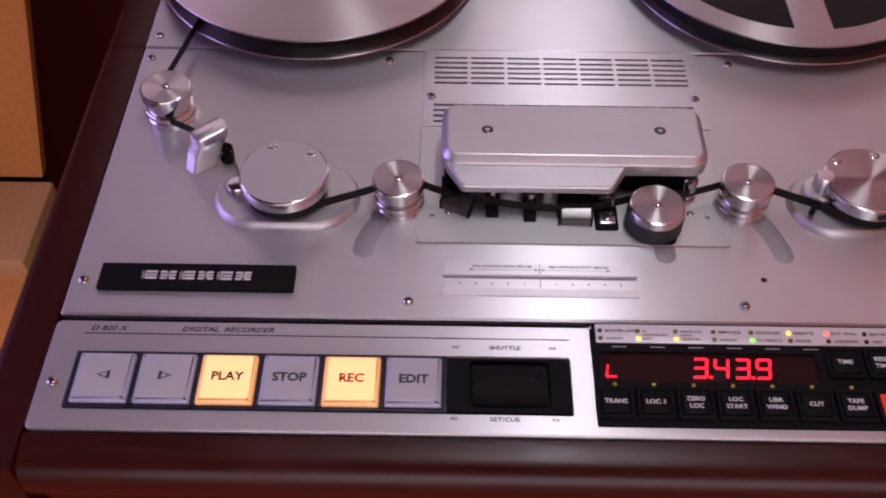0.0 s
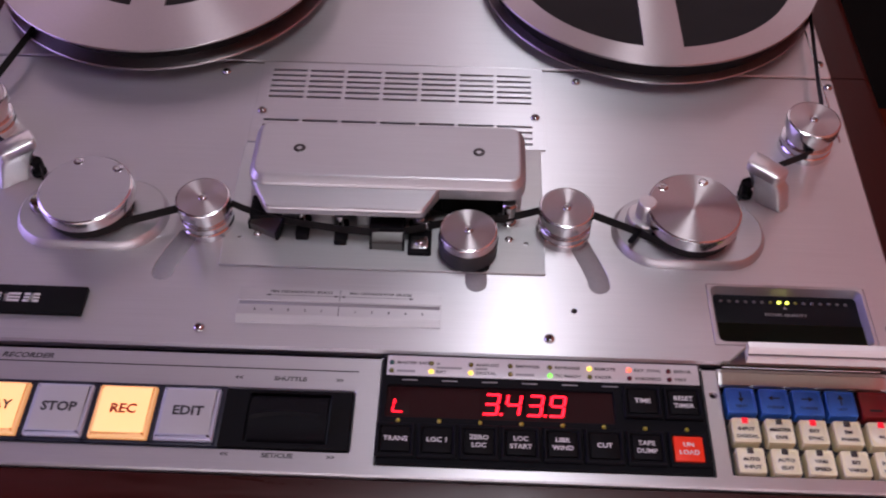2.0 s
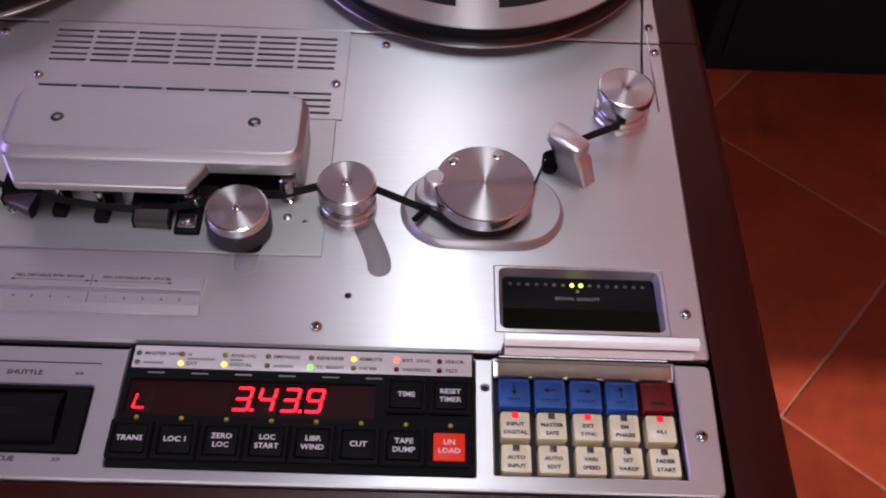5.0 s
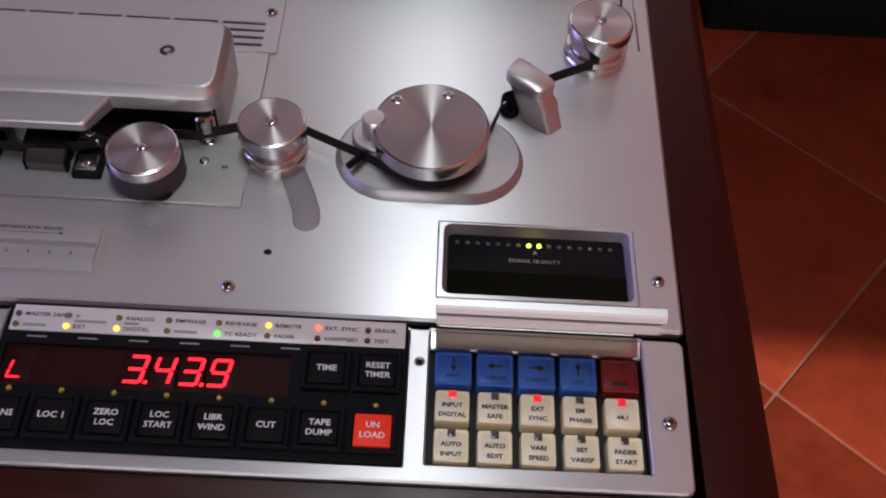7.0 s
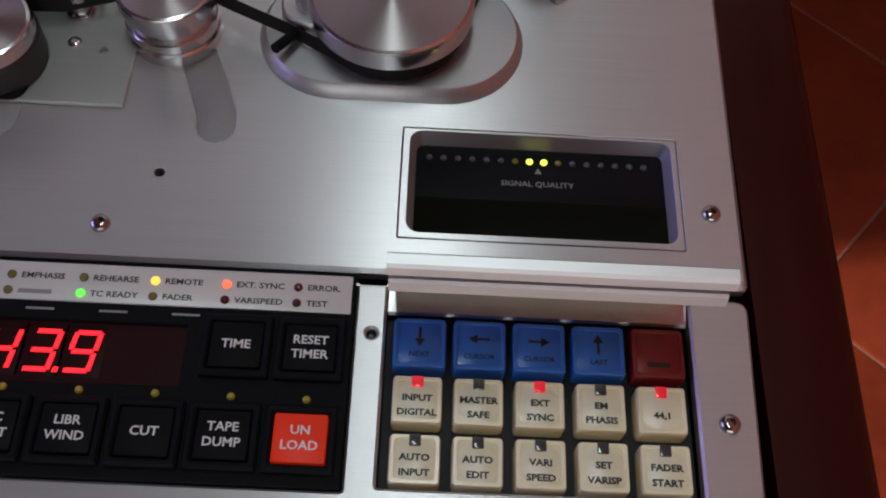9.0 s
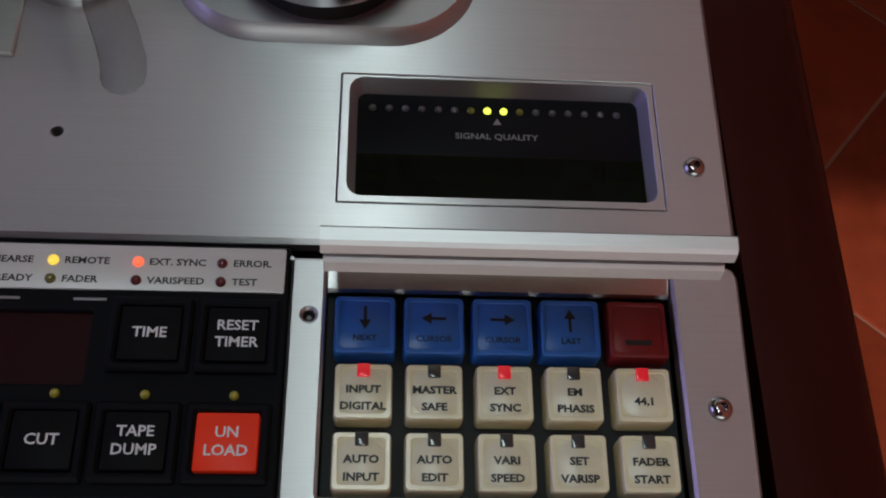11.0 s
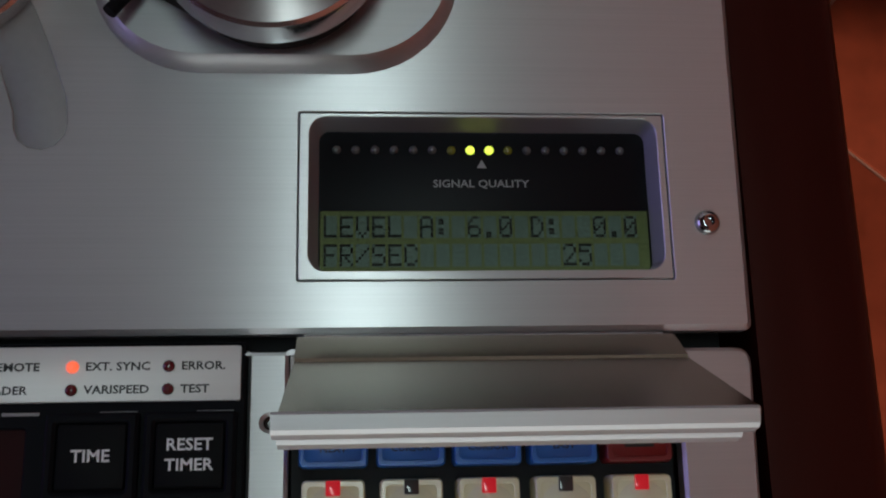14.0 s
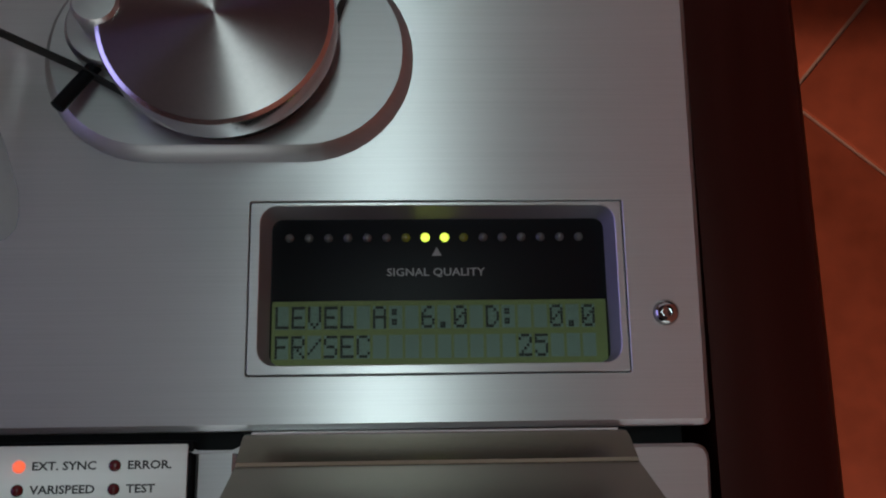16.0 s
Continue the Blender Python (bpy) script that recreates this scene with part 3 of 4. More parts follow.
# ---- time display ----
disp = part("display_module", plate([rrect(101.9, 276.7, 269.3, 338.4, 0.8, 3), rrect(105.2, 303.6, 222.2, 322.4, 0.8, 2)], -8, 0.9, 0.4), M_key, rec, "black time display module")
part("display_filter", plate([rrect(104, 302.6, 223.2, 323.4, 0.3, 1)], -8.2, -0.8, 0.05), M_redglass, disp, "dark red display window")
part("top_rim", slab(rrect(101.9, 338.5, 269.3, 341.0, 0.4, 2), -4, 0.9, 0.3), M_key, disp)
strip = part("legend_strip", slab(rrect(104.2, 328.0, 268.2, 340.2, 0.4, 2), 0.5, 1.5, 0.15), M_strip, disp, "pale silver legend strip with small lamps")
bm = bmesh.new()
for k in range(8):
    x = 116.5 + 20.9 * k
    slab([(x - 4, 325.2), (x + 4, 325.2), (x + 4, 325.9), (x - 4, 325.9)], 0.8, 1.0, 0.05, bm)
part("legend_print", bm, M_grey_ink, disp)

SEGS = {"0": "abcdef", "3": "abcdg", "4": "bcfg", "9": "abcdfg", "L": "def"}


def digit(ch, x, y, w, h, dot=False):
    pieces = []
    t = 1.35 * h / 13
    lean = 0.16
    shapes = {"a": (t * .6, h - t, w - t * .6, h), "d": (t * .6, 0, w - t * .6, t), "g": (t * .8, h / 2 - t / 2, w - t * .8, h / 2 + t / 2),
              "f": (0, h / 2 + t * .4, t, h - t * .5), "b": (w - t, h / 2 + t * .4, w, h - t * .5), "e": (0, t * .5, t, h / 2 - t * .4), "c": (w - t, t * .5, w, h / 2 - t * .4)}
    use = [shapes[s] for s in SEGS[ch]] + ([(w + 0.9, 0, w + 2.4, t * 1.1)] if dot else [])
    for x0, y0, x1, y1 in use:
        lp = [(x + px + lean * py, y + py) for px, py in ((x0, y0), (x1, y0), (x1, y1), (x0, y1))]
        pieces.append(solid(lp, [(0, -0.76), (0.12, -0.5)]))
    return pieces


def digit_unit(ch, x, w, h, dot=False):
    base = part("display_digit", solid([(x - 1.2, 305.6), (x + w + 2.8, 305.6), (x + w + 3.2, 321.4), (x - 0.8, 321.4)], [(0, -0.79), (0.1, -0.75)]), M_redglass, rec, "glowing red display digit")
    for bm in digit(ch, x, 306.9, w, h, dot):
        part("segment", bm, M_seg, base)


for k, (ch, dot) in enumerate((("3", True), ("4", False), ("3", True), ("9", False))):
    digit_unit(ch, 154.2 + 11.35 * k, 8.2, 13.0, dot)
digit_unit("L", 107.8, 6.2, 8.2)

LED_DOME = {}


def lamp(x, y, z, r, m, parent, name="indicator_lamp"):
    key = (r, m.name)
    if key not in LED_DOME:
        LED_DOME[key] = to_mesh(lathe([(r, 0), (r, r * 0.35), (r * 0.8, r * 0.75), (r * 0.4, r * 0.95), (0, r)], 14), m, 60)
    return link(name, LED_DOME[key], parent, "", (x, y, z))


ROW1 = [(M_led_off_t, "MASTER SAFE"), (M_led_off_g, None), (M_led_off_g, "ANALOG"), (M_led_off_g, "EMPHASIS"), (M_led_off_g, "REHEARSE"), (M_led_y, "REMOTE"), (M_led_r, "EXT. SYNC"), (M_led_off_r, "ERROR.")]
ROW2 = [(M_led_off_g, None), (M_led_y, "EXT"), (M_led_y, "DIGITAL"), (M_led_off_g, None), (M_led_gn, "TC READY"), (M_led_off_g, "FADER"), (M_led_off_r, "VARISPEED"), (M_led_off_r, "TEST")]
WIDTHS = {None: 9}
bm = bmesh.new()
for row, y in ((ROW1, 335.7), (ROW2, 330.6)):
    for k, (m, body) in enumerate(row):
        x = 106.6 + 20.83 * k
        lamp(x, y, 1.4, 1.35, m, strip)
        if body:
            ob = lettering(body, 2.55, x + 2.7, y, 1.58, M_ink, strip, wide=1.14, align="LEFT", heavy=0.04)
        else:
            bar(bm, x + 2.8, y - 0.7, x + (4.6 if k == 1 else 12.5), y + 0.7, 1.56)
bar(bm, 130.2, 332.6, 143.5, 333.9, 1.56)
bar(bm, 150.8, 332.6, 157.0, 333.9, 1.56)
part("blurred_print", bm, M_grey_ink, strip, "small blurred black legends")

NAMES = ["TRANS", "LOC 1", "ZERO\nLOC", "LOC\nSTART", "LIBR\nWIND", "CUT", "TAPE\nDUMP", "UN\nLOAD"]


def display_key(cx, cy, body, red=False):
    k = part("display_key", rim(rrect(cx - 9.9, cy - 9.6, cx + 9.9, cy + 9.4, 0.8, 3), rrect(cx - 7.6, cy - 7.4, cx + 7.6, cy + 7.2, 0.6, 3), 0.8, 3.6, 0.7), M_key, disp,
             "black key with an orange-red cap" if red else "black key with white lettering")
    part("key_cap", slab(rrect(cx - 7.3, cy - 7.0, cx + 7.3, cy + 6.9, 0.6, 2), 0.9, 3.2, 0.4), M_unload if red else M_black, k)
    lettering(body, 3.6 if "\n" in body else 3.7, cx, cy, 3.28, M_white, k, wide=1.05, lines=1.2, heavy=0.03)


for k, body in enumerate(NAMES):
    cx = 111.2 + 20.9 * k
    display_key(cx, 289.6, body, k == 7)
    lamp(cx + 0.6, 301.3, 0.8, 1.15, M_led_dim, disp)
display_key(236.9, 316.2, "TIME")
display_key(257.8, 316.2, "RESET\nTIMER")

# ---- keypad under the raised flap ----
part("keypad_tray", plate([rrect(278.8, 278, 367.6, 338.4, 0.5, 2)], -14, -7, 0.3), M_gap, rec, "black keypad tray")
PAD_ROWS = [["NEXT", "CURSOR", "CURSOR", "LAST", None], ["INPUT\nDIGITAL", "MASTER\nSAFE", "EXT\nSYNC", "EM\nPHASIS", "44,1"], ["AUTO\nINPUT", "AUTO\nEDIT", "VARI\nSPEED", "SET\nVARISP", "FADER\nSTART"]]
ARROWS = [(0, -1), (-1, 0), (1, 0), (0, 1)]
for r, row in enumerate(PAD_ROWS):
    for c, body in enumerate(row):
        cx, cy = 288.7 + 17.25 * c, (320.6, 303.3, 286.2)[r]
        h = 7.05 if r else 7.7
        m = (M_red if c == 4 else M_blue) if r == 0 else M_cream
        lab = "translucent red key" if m is M_red else "translucent blue key with a black arrow" if r == 0 else "cream key with black lettering"
        key = part("keypad_key", solid(rrect(cx - h, cy - h, cx + h, cy + h, 1.2, 3), [(0, -9), (0, -1.2), (0.3, -0.3), (0.8, 0)]), m, rec, lab)
        part("key_rim", rim(rrect(cx - h + 0.3, cy - h + 0.3, cx + h - 0.3, cy + h - 0.3, 1.0, 3), rrect(cx - h + 1.4, cy - h + 1.4, cx + h - 1.4, cy + h - 1.4, 1.0, 3), -0.2, 0.3, 0.12), m, key)
        if r:
            part("key_disc", lathe([(6.0, 0), (5.8, 0.1), (0, 0.12)], 28), M_cream2, key, at=(cx, cy - 0.4, 0))
            on = r == 1 and c in (0, 2, 4)
            part("key_lamp", slab(rrect(cx - 1.6, cy + 3.6, cx + 1.6, cy + 6.9, 0.3, 2), -0.3, 0.6, 0.2), M_lamp_red if on else M_lamp_off, key, "lit red lamp" if on else "dark lamp window")
            lettering(body, 2.6, cx, cy - 1.8, 0.42, M_ink, key, wide=1.14, lines=1.62, heavy=0.06)
        elif body:
            bm = bmesh.new()
            dx, dy = ARROWS[c]
            u, v = Vector((dx, dy)), Vector((-dy, dx))
            o = Vector((cx, cy + 1.9))
            def quad(pts):
                bm.faces.new([bm.verts.new((p.x, p.y, 0.14)) for p in pts])
            quad([o - u * 3 + v * 0.35, o - u * 3 - v * 0.35, o + u * 1 - v * 0.35, o + u * 1 + v * 0.35])
            quad([o + u * 0.6 - v * 1.5, o + u * 3.2, o + u * 0.6 + v * 1.5])
            part("arrow_mark", bm, M_ink, key)
            lettering(body, 2.2, cx, cy - 3.6, 0.14, M_ink, key, wide=1.05)
        else:
            bm = bmesh.new()
            bar(bm, cx - 3.4, cy - 4.3, cx + 3.4, cy - 2.9, 0.14)
            part("dark_legend", bm, M_ink, key)

part("keypad_ledge", along_x([(330.6, -3.2), (331.2, -2.2), (337.6, -0.2), (338.4, -0.6), (338.4, -5), (331, -5)], 279.0, 367.4), M_satin, rec, "bright metal ledge behind the keys", angle=15)
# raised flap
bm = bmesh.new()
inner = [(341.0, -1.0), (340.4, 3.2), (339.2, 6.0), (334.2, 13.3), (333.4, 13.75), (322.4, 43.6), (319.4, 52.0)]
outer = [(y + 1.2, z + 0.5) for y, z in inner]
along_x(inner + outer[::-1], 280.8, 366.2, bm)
flap = part("keypad_flap", bm, M_flap_shaded, rec, "raised aluminium keypad flap", angle=12)
part("flap_lip", along_x([(316.4, 49.0), (317.0, 51.6), (317.8, 52.5), (320.4, 53.0), (320.9, 52.6), (320.9, 49.0)], 279.6, 365.8), M_lip_lit, flap, angle=20)
part("flap_lip", along_x([(315.0, 43.2), (315.6, 46.5), (316.4, 47.2), (320.8, 47.8), (321.2, 43.6)], 280.2, 364.4), M_lip_lit, flap, angle=20)
# Black strip darkens the gap between the two lips.
part("flap_groove", slab(rrect(281.0, 317.4, 364.2, 320.4, 0.2, 1), 47.5, 49.2, 0.1), M_black, flap)
part("flap_hinge", along_x([(341.6 + 1.1 * math.cos(radians(a)), -0.4 + 1.1 * math.sin(radians(a))) for a in range(0, 360, 40)], 282, 365), M_steel, flap)

# ---- signal quality window ----
win = part("meter_frame", rim(rrect(280.4, 355.4, 368.8, 396.4, 0.5, 5), rrect(282.7, 357.5, 367.1, 395.5, 4.0, 5), -4.6, 0.05, 0.2), M_deck, rec, "thin aluminium frame of the meter window")
bm = bmesh.new()
lo, hi = rrect(284.8, 358.2, 365.4, 393.6, 2.5, 5), rrect(282.72, 357.52, 367.08, 395.48, 4.0, 5)
band(bm, ring(bm, lo, -5.4), ring(bm, hi, -0.2))
part("window_bevel", bm, M_bevel, win, "bevelled window edge")
part("meter_face", slab(rrect(281, 356, 368.4, 396, 0.5, 1), -9, -5.4, 0.05), M_glass, win, "black meter face")
for k in range(16):
    m = M_led_yg if k in (7, 8) else M_led_olive2 if k in (6, 9) else M_led_grey
    lamp(289.0 + 4.68 * k, 389.0, -5.7, 1.12, m, win, "meter_lamp")
bm = bmesh.new()
bm.faces.new([bm.verts.new(p) for p in ((323.3, 384.4, -5.3), (325.7, 384.4, -5.3), (324.5, 386.6, -5.3))])
part("centre_mark", bm, M_grey_ink, win)
lettering("SIGNAL QUALITY", 2.7, 324.2, 380.3, -5.3, M_grey_ink, win, wide=1.12)

lcd = part("text_display", slab(rrect(285.2, 358.0, 364.9, 373.4, 0.4, 2), -5.6, -5.2, 0.05), M_lcd, win, "green backlit text display")
FONT = {"L": "1010101010101F", "E": "1F10101E10101F", "V": "11111111110A04", "A": "0E11111F111111", ":": "000C0C000C0C00", "6": "0608101E11110E", ".": "00000000000C0C",
        "0": "0E11131519110E", "D": "1C12111111121C", "F": "1F10101E101010", "R": "1E11111E141211", "/": "00010204081000", "S": "0F10100E01011E", "C": "0E11101010110E",
        "2": "0E11010204081F", "5": "1F101E0101110E"}
cells, dots = bmesh.new(), bmesh.new()
PX, PY = 0.64, 0.70
for r, line in enumerate(("LEVEL A: 6.0 D:  0.0", "FR/SEC         25   ")):
    for c in range(20):
        x0, y1 = 286.0 + 3.84 * c, 372.2 - 7.0 * r
        bar(cells, x0, y1 - 5.6, x0 + 3.2, y1, -5.17)
        code = FONT.get(line[c])
        if code:
            for row in range(7):
                bits = int(code[2 * row:2 * row + 2], 16)
                for col in range(5):
                    if bits >> (4 - col) & 1:
                        bar(dots, x0 + PX * col + 0.03, y1 - 0.78 * row - 0.72, x0 + PX * col + 0.61, y1 - 0.78 * row - 0.04, -5.14)
part("cell_backing", cells, M_lcdcell, lcd)
part("dot_matrix", dots, M_lcddot, lcd, "dark dot matrix letters")
# Slats added so that the display darkens when viewed from low angles.
bm = bmesh.new()
step, tall, tilt = 0.30, 0.66, radians(4)
for i in range(int(15.6 / step)):
    y = 357.9 + step * i
    f = bm.faces.new([bm.verts.new(p) for p in ((285, y, -5.10), (365.1, y, -5.10), (365.1, y - tall * math.sin(tilt), -5.10 + tall), (285, y - tall * math.sin(tilt), -5.10 + tall))])
part("angle_slats", bm, M_angle_slats, lcd, "added fine slats that darken the display from low angles")

# ---- rollers, capstans and tape path ----
def roller(x, y, r, top, name="tape_roller"):
    t = part(name, lathe([(0, top - 7.5), (r - 1, top - 7.5), (r, top - 6.5), (r, top - 1.2), (r - 0.35, top - 0.35), (r - 1.2, top)], 48), M_side, rec, "turned aluminium tape roller", (x, y, 0))
    part("roller_top", lathe([(r - 1.2, top), (3.2, top + 0.02), (3.0, top - 0.5), (2.2, top - 0.6), (0, top - 0.6)], 48), M_turn, t, at=(x, y, 0))
    link("roller_screw", SCREW_SMALL, t, "", (x, y, top - 0.9))
    part("roller_groove", lathe([(r - 1.6, 5.2), (r - 1.6, 6.0), (r - 0.5, 6.4), (r - 0.5, 9.4), (r - 0.9, 9.8), (r - 2.2, 10.0), (r - 2.2, top - 8.4), (r - 1.0, top - 8.2), (r - 1.0, top - 7.4)], 48), M_side, t, at=(x, y, 0))
    part("roller_base", lathe([(r - 0.2, 0), (r - 0.2, 4.4), (r - 0.9, 5.3), (0, 5.3)], 48), M_side, t, at=(x, y, 0))
    return t


roller(201.2, 431.6, 15.8, 22.5)
roller(-8.4, 430.4, 15.8, 22.5)
roller(357.2, 509.5, 16.4, 25)
roller(-162.2, 507.0, 16.4, 25)

pinch = part("pinch_roller", lathe([(15.5, 2.0), (17.0, 3.0), (17.2, 13.0), (16.5, 13.8), (0, 13.8)], 48), M_rubber, rec, "black rubber pinch roller with a turned aluminium cap", (145.2, 414.2, 0))
part("pinch_cap", lathe([(16.0, 13.8), (16.5, 14.5), (16.5, 18.8), (16.1, 19.7), (15.2, 20.1)], 48), M_side, pinch, at=(145.2, 414.2, 0))
part("roller_top", lathe([(15.2, 20.1), (3.2, 20.15), (3.0, 19.6), (0, 19.5)], 48), M_turn, pinch, at=(145.2, 414.2, 0))
link("roller_screw", SCREW_SMALL, pinch, "", (145.2, 414.2, 19.3))
part("pinch_arm", slab(rrect(138, 398, 158, 416, 5, 4), 1.9, 3.6, 0.4), M_black, pinch)


def capstan(cx, cy, scr, top_metal):
    base_loop = rrect(cx - 44.8, 406.5, cx + 44.8, 460.0, 26.6, 10)
    b = part("capstan_base", solid(base_loop, [(0, 0), (0, 1.0), (1.6, 4.6), (2.6, 5.4)]), M_cast, rec, "rounded aluminium capstan base")
    R = 27.2
    body = part("capstan_hub", lathe([(22, 5.2), (23.6, 6.0), (23.6, 14.5)], 56), M_steel, b, at=(cx, cy, 0))
    part("capstan_cap", lathe([(23.0, 14.4), (R - 0.6, 14.4), (R, 15.2), (R, 21.2), (R - 0.4, 22.3), (R - 1.4, 22.9)], 64), M_side, b, "turned aluminium capstan cap", (cx, cy, 0))
    part("capstan_top", lathe([(R - 1.4, 22.9), (8, 22.95), (0, 22.95)], 64), top_metal, b, at=(cx, cy, 0))
    # Full black ring draws both the tape and the shade under the cap.
    part("tape_shadow_ring", lathe([(23.9, 6.6), (24.1, 6.6), (24.1, 13.4), (23.9, 13.4)], 56), M_tape, b, "black ring for tape and shade around the hub", at=(cx, cy, 0))
    for x, y in scr:
        link("cap_screw", SCREW_CAP, b, "", (x, y, 22.3))
    return b


cap_r = capstan(274.4, 434.4, ((257.8, 449.5), (281.8, 454.5)), M_turn)
boss = part("guide_boss", lathe([(10.5, 5.2), (10.5, 11.4), (9.6, 12.6), (5.6, 12.9), (5.6, 22.6), (4.8, 24.0), (0, 24.2)], 32), M_satin, cap_r, "small turned guide post", (247.8, 436.6, 0))
bm = bmesh.new()
lathe([(1.7, 0), (1.7, 15.5), (0, 15.5)], 12, bm)
bmesh.ops.rotate(bm, verts=bm.verts[:], cent=(0, 0, 0), matrix=Matrix.Rotation(radians(78), 3, "X"))
bmesh.ops.rotate(bm, verts=bm.verts[:], cent=(0, 0, 0), matrix=Matrix.Rotation(radians(-32), 3, "Z"))
part("guide_finger", bm, M_black, cap_r, "black guide finger", (245.6, 428.5, 9.5))
cap_l = capstan(-77.2, 434.0, ((-86.5, 455.5), (-62.0, 450.5)), M_cast)
part("guide_boss", lathe([(6.5, 5.2), (6.5, 9), (5.6, 10.4), (0, 11)], 28), M_chrome, cap_l, "polished guide post", (-107.5, 435.5, 0))


def tension_arm(cx, cy, mirror):
    """A wedge-shaped arm tip that stands up from the deck and carries a rounded top."""
    s = -1 if mirror else 1
    bm = bmesh.new()
    top = rounded([(-13.6, 2.0), (-6.6, 14.0), (12.0, -3.0), (3.0, -12.2)], 4.6, 6)
    low = rounded([(-3.0, -2.5), (3.0, 3.5), (17.8, -5.6), (10.8, -12.2)], 1.8, 6)
    mid = [(0.62 * a[0] + 0.38 * b[0], 0.62 * a[1] + 0.38 * b[1]) for a, b in zip(top, low)]
    rings = [ring(bm, [(s * x, y) for x, y in lp], z) for lp, z in ((low, 0.0), (mid, 16.5), (inset(top, 0.9), 21.2), (top, 22.4), (top, 26.6), (inset(top, 0.4), 27.7), (inset(top, 1.2), 28.2))]
    for a, b in zip(rings, rings[1:]):
        band(bm, a, b)
    bm.faces.new(rings[-1]), bm.faces.new(rings[0][::-1])
    arm = part("tension_arm", bm, M_satin, rec, "wedge shaped satin aluminium tension arm", (cx, cy, 0))
    part("arm_roller", lathe([(4.0, 1), (4.6, 1.6), (4.6, 3.4), (2.6, 4.2), (2.6, 10), (3.6, 10.6), (3.6, 12), (0, 12)], 24), M_black, arm, "small black tape guide", (cx - s * 8.5, cy + 1.5, 0))
    part("arm_pin", lathe([(2.0, 10), (2.0, 22.5)], 16), M_steel, arm, "bright guide pin", (cx - s * 7.0, cy + 2.5, 0))
    return arm


tension_arm(321.5, 464.5, False)
tension_arm(-127.5, 464.0, True)

# heads below the cover
heads = part("head_block", slab(rounded([(19, 444), (172, 444), (172, 482), (19, 482)], 3), 1.7, 22, 0.5), M_black, rec, "dark head block under its cover")


def shield(x, y, turn):
    bm = along_x([(0, 0), (0, 5.2), (1.2, 6.2), (9.5, 9.6), (9.8, 8.8), (2.0, 5.4), (1.4, 0)], -8.8, 8.8)
    bmesh.ops.rotate(bm, verts=bm.verts[:], cent=(0, 0, 0), matrix=Matrix.Rotation(radians(turn), 3, "Z"))
    sh = part("head_shield", bm, M_shield, heads, "polished folded head shield", (x, y, 1.8), 20)
    for u in (-9.4, 9.4):
        bm = along_x([(-0.4, 0), (-0.4, 5.6), (0.9, 6.8), (9.4, 10.2), (9.9, 8.4), (2.4, 0)], u - 0.6, u + 0.6)
        bmesh.ops.rotate(bm, verts=bm.verts[:], cent=(0, 0, 0), matrix=Matrix.Rotation(radians(turn), 3, "Z"))
        part("shield_cheek", bm, M_black, sh, "black shield cheek", (x, y, 1.8), 20)
    return sh


shield(25.5, 421.5, -26)
shield(98.5, 412.6, -2)
for x, y, w, d, h, m, nm in ((26, 435, 17, 16, 12, M_black, "tape_head"), (98, 428, 20, 18, 13, M_black, "tape_head"), (60, 436, 14, 12, 11, M_plate, "tape_head"), (84, 437, 9, 12, 11, M_plate, "tape_head"),
                             (146, 446, 34, 8, 15, M_black, "guide_block")):
    part(nm, slab(rrect(x - w / 2, y - d / 2, x + w / 2, y + d / 2, 1.0, 2), 1.7, h, 0.5), m, heads)
for x, y in ((48.5, 423), (71.2, 420)):
    p = part("tape_guide", slab(rrect(x - 3.8, y - 5, x + 3.8, y + 12, 1.2, 3), 1.8, 6.0, 0.5), M_black, heads)
    part("guide_pin", lathe([(1.9, 0), (1.9, 15), (2.6, 15.2), (2.6, 17), (0, 17.2)], 20), M_steel, p, at=(x, y + 3.5, 2))
br = part("head_bracket", slab(rrect(110.4, 408.8, 124.0, 434, 1.2, 3), 1.8, 4.6, 0.5), M_black, heads)
part("bracket_plate", slab(rrect(112.4, 411.0, 122.0, 420.0, 1.0, 3), 4.5, 6.4, 0.4), M_steel, br)
part("bracket_plate", slab(rrect(112.4, 424.0, 122.0, 433.0, 1.0, 3), 4.5, 12.4, 0.4), M_steel, br)
for y, z in ((415, 5.8), (428, 11.8)):
    link("bracket_screw", SCREW_SMALL, br, "", (117.2, y, z))
part("chrome_post", lathe([(5.0, 1.8), (5.0, 3.0), (3.9, 3.4), (3.9, 9), (4.6, 9.4), (4.6, 17.5), (3.6, 18.6), (0, 18.6)], 28), M_chrome, heads, at=(168.6, 437.5, 0))

# head cover: flat top, sloping front apron, notch over the pinch roller
bm = solid(rounded([(17.2, 486.6), (17.2, 436.0), (177.6, 436.0), (177.6, 486.6)], 11.5, 8), [(1.2, 20.6), (0.2, 21.2), (0, 22.0), (0, 29.0), (0.4, 30.4), (2.6, 33.2), (3.4, 33.9), (4.6, 34.2)])
apron = solid(rounded([(20.0, 446), (20.0, 438), (29.5, 421), (119, 421), (129.0, 438), (129.0, 446)], 2.6, 4), [(1.0, 20.4), (0.2, 20.8), (0, 21.4), (0, 26.4), (0.4, 27.3), (1.2, 27.8)])
for v in apron.verts:
    if v.co.z > 24:
        v.co.z += max(min((v.co.y - 421) * 0.16, 2.6), 0) - 1.4
link_mesh = bpy.data.meshes.new("apron")
apron.to_mesh(link_mesh)
apron.free()
bm.from_mesh(link_mesh)
bpy.data.meshes.remove(link_mesh)
cover = part("head_cover", bm, M_cast, rec, "satin aluminium head cover with two socket screws", angle=14)
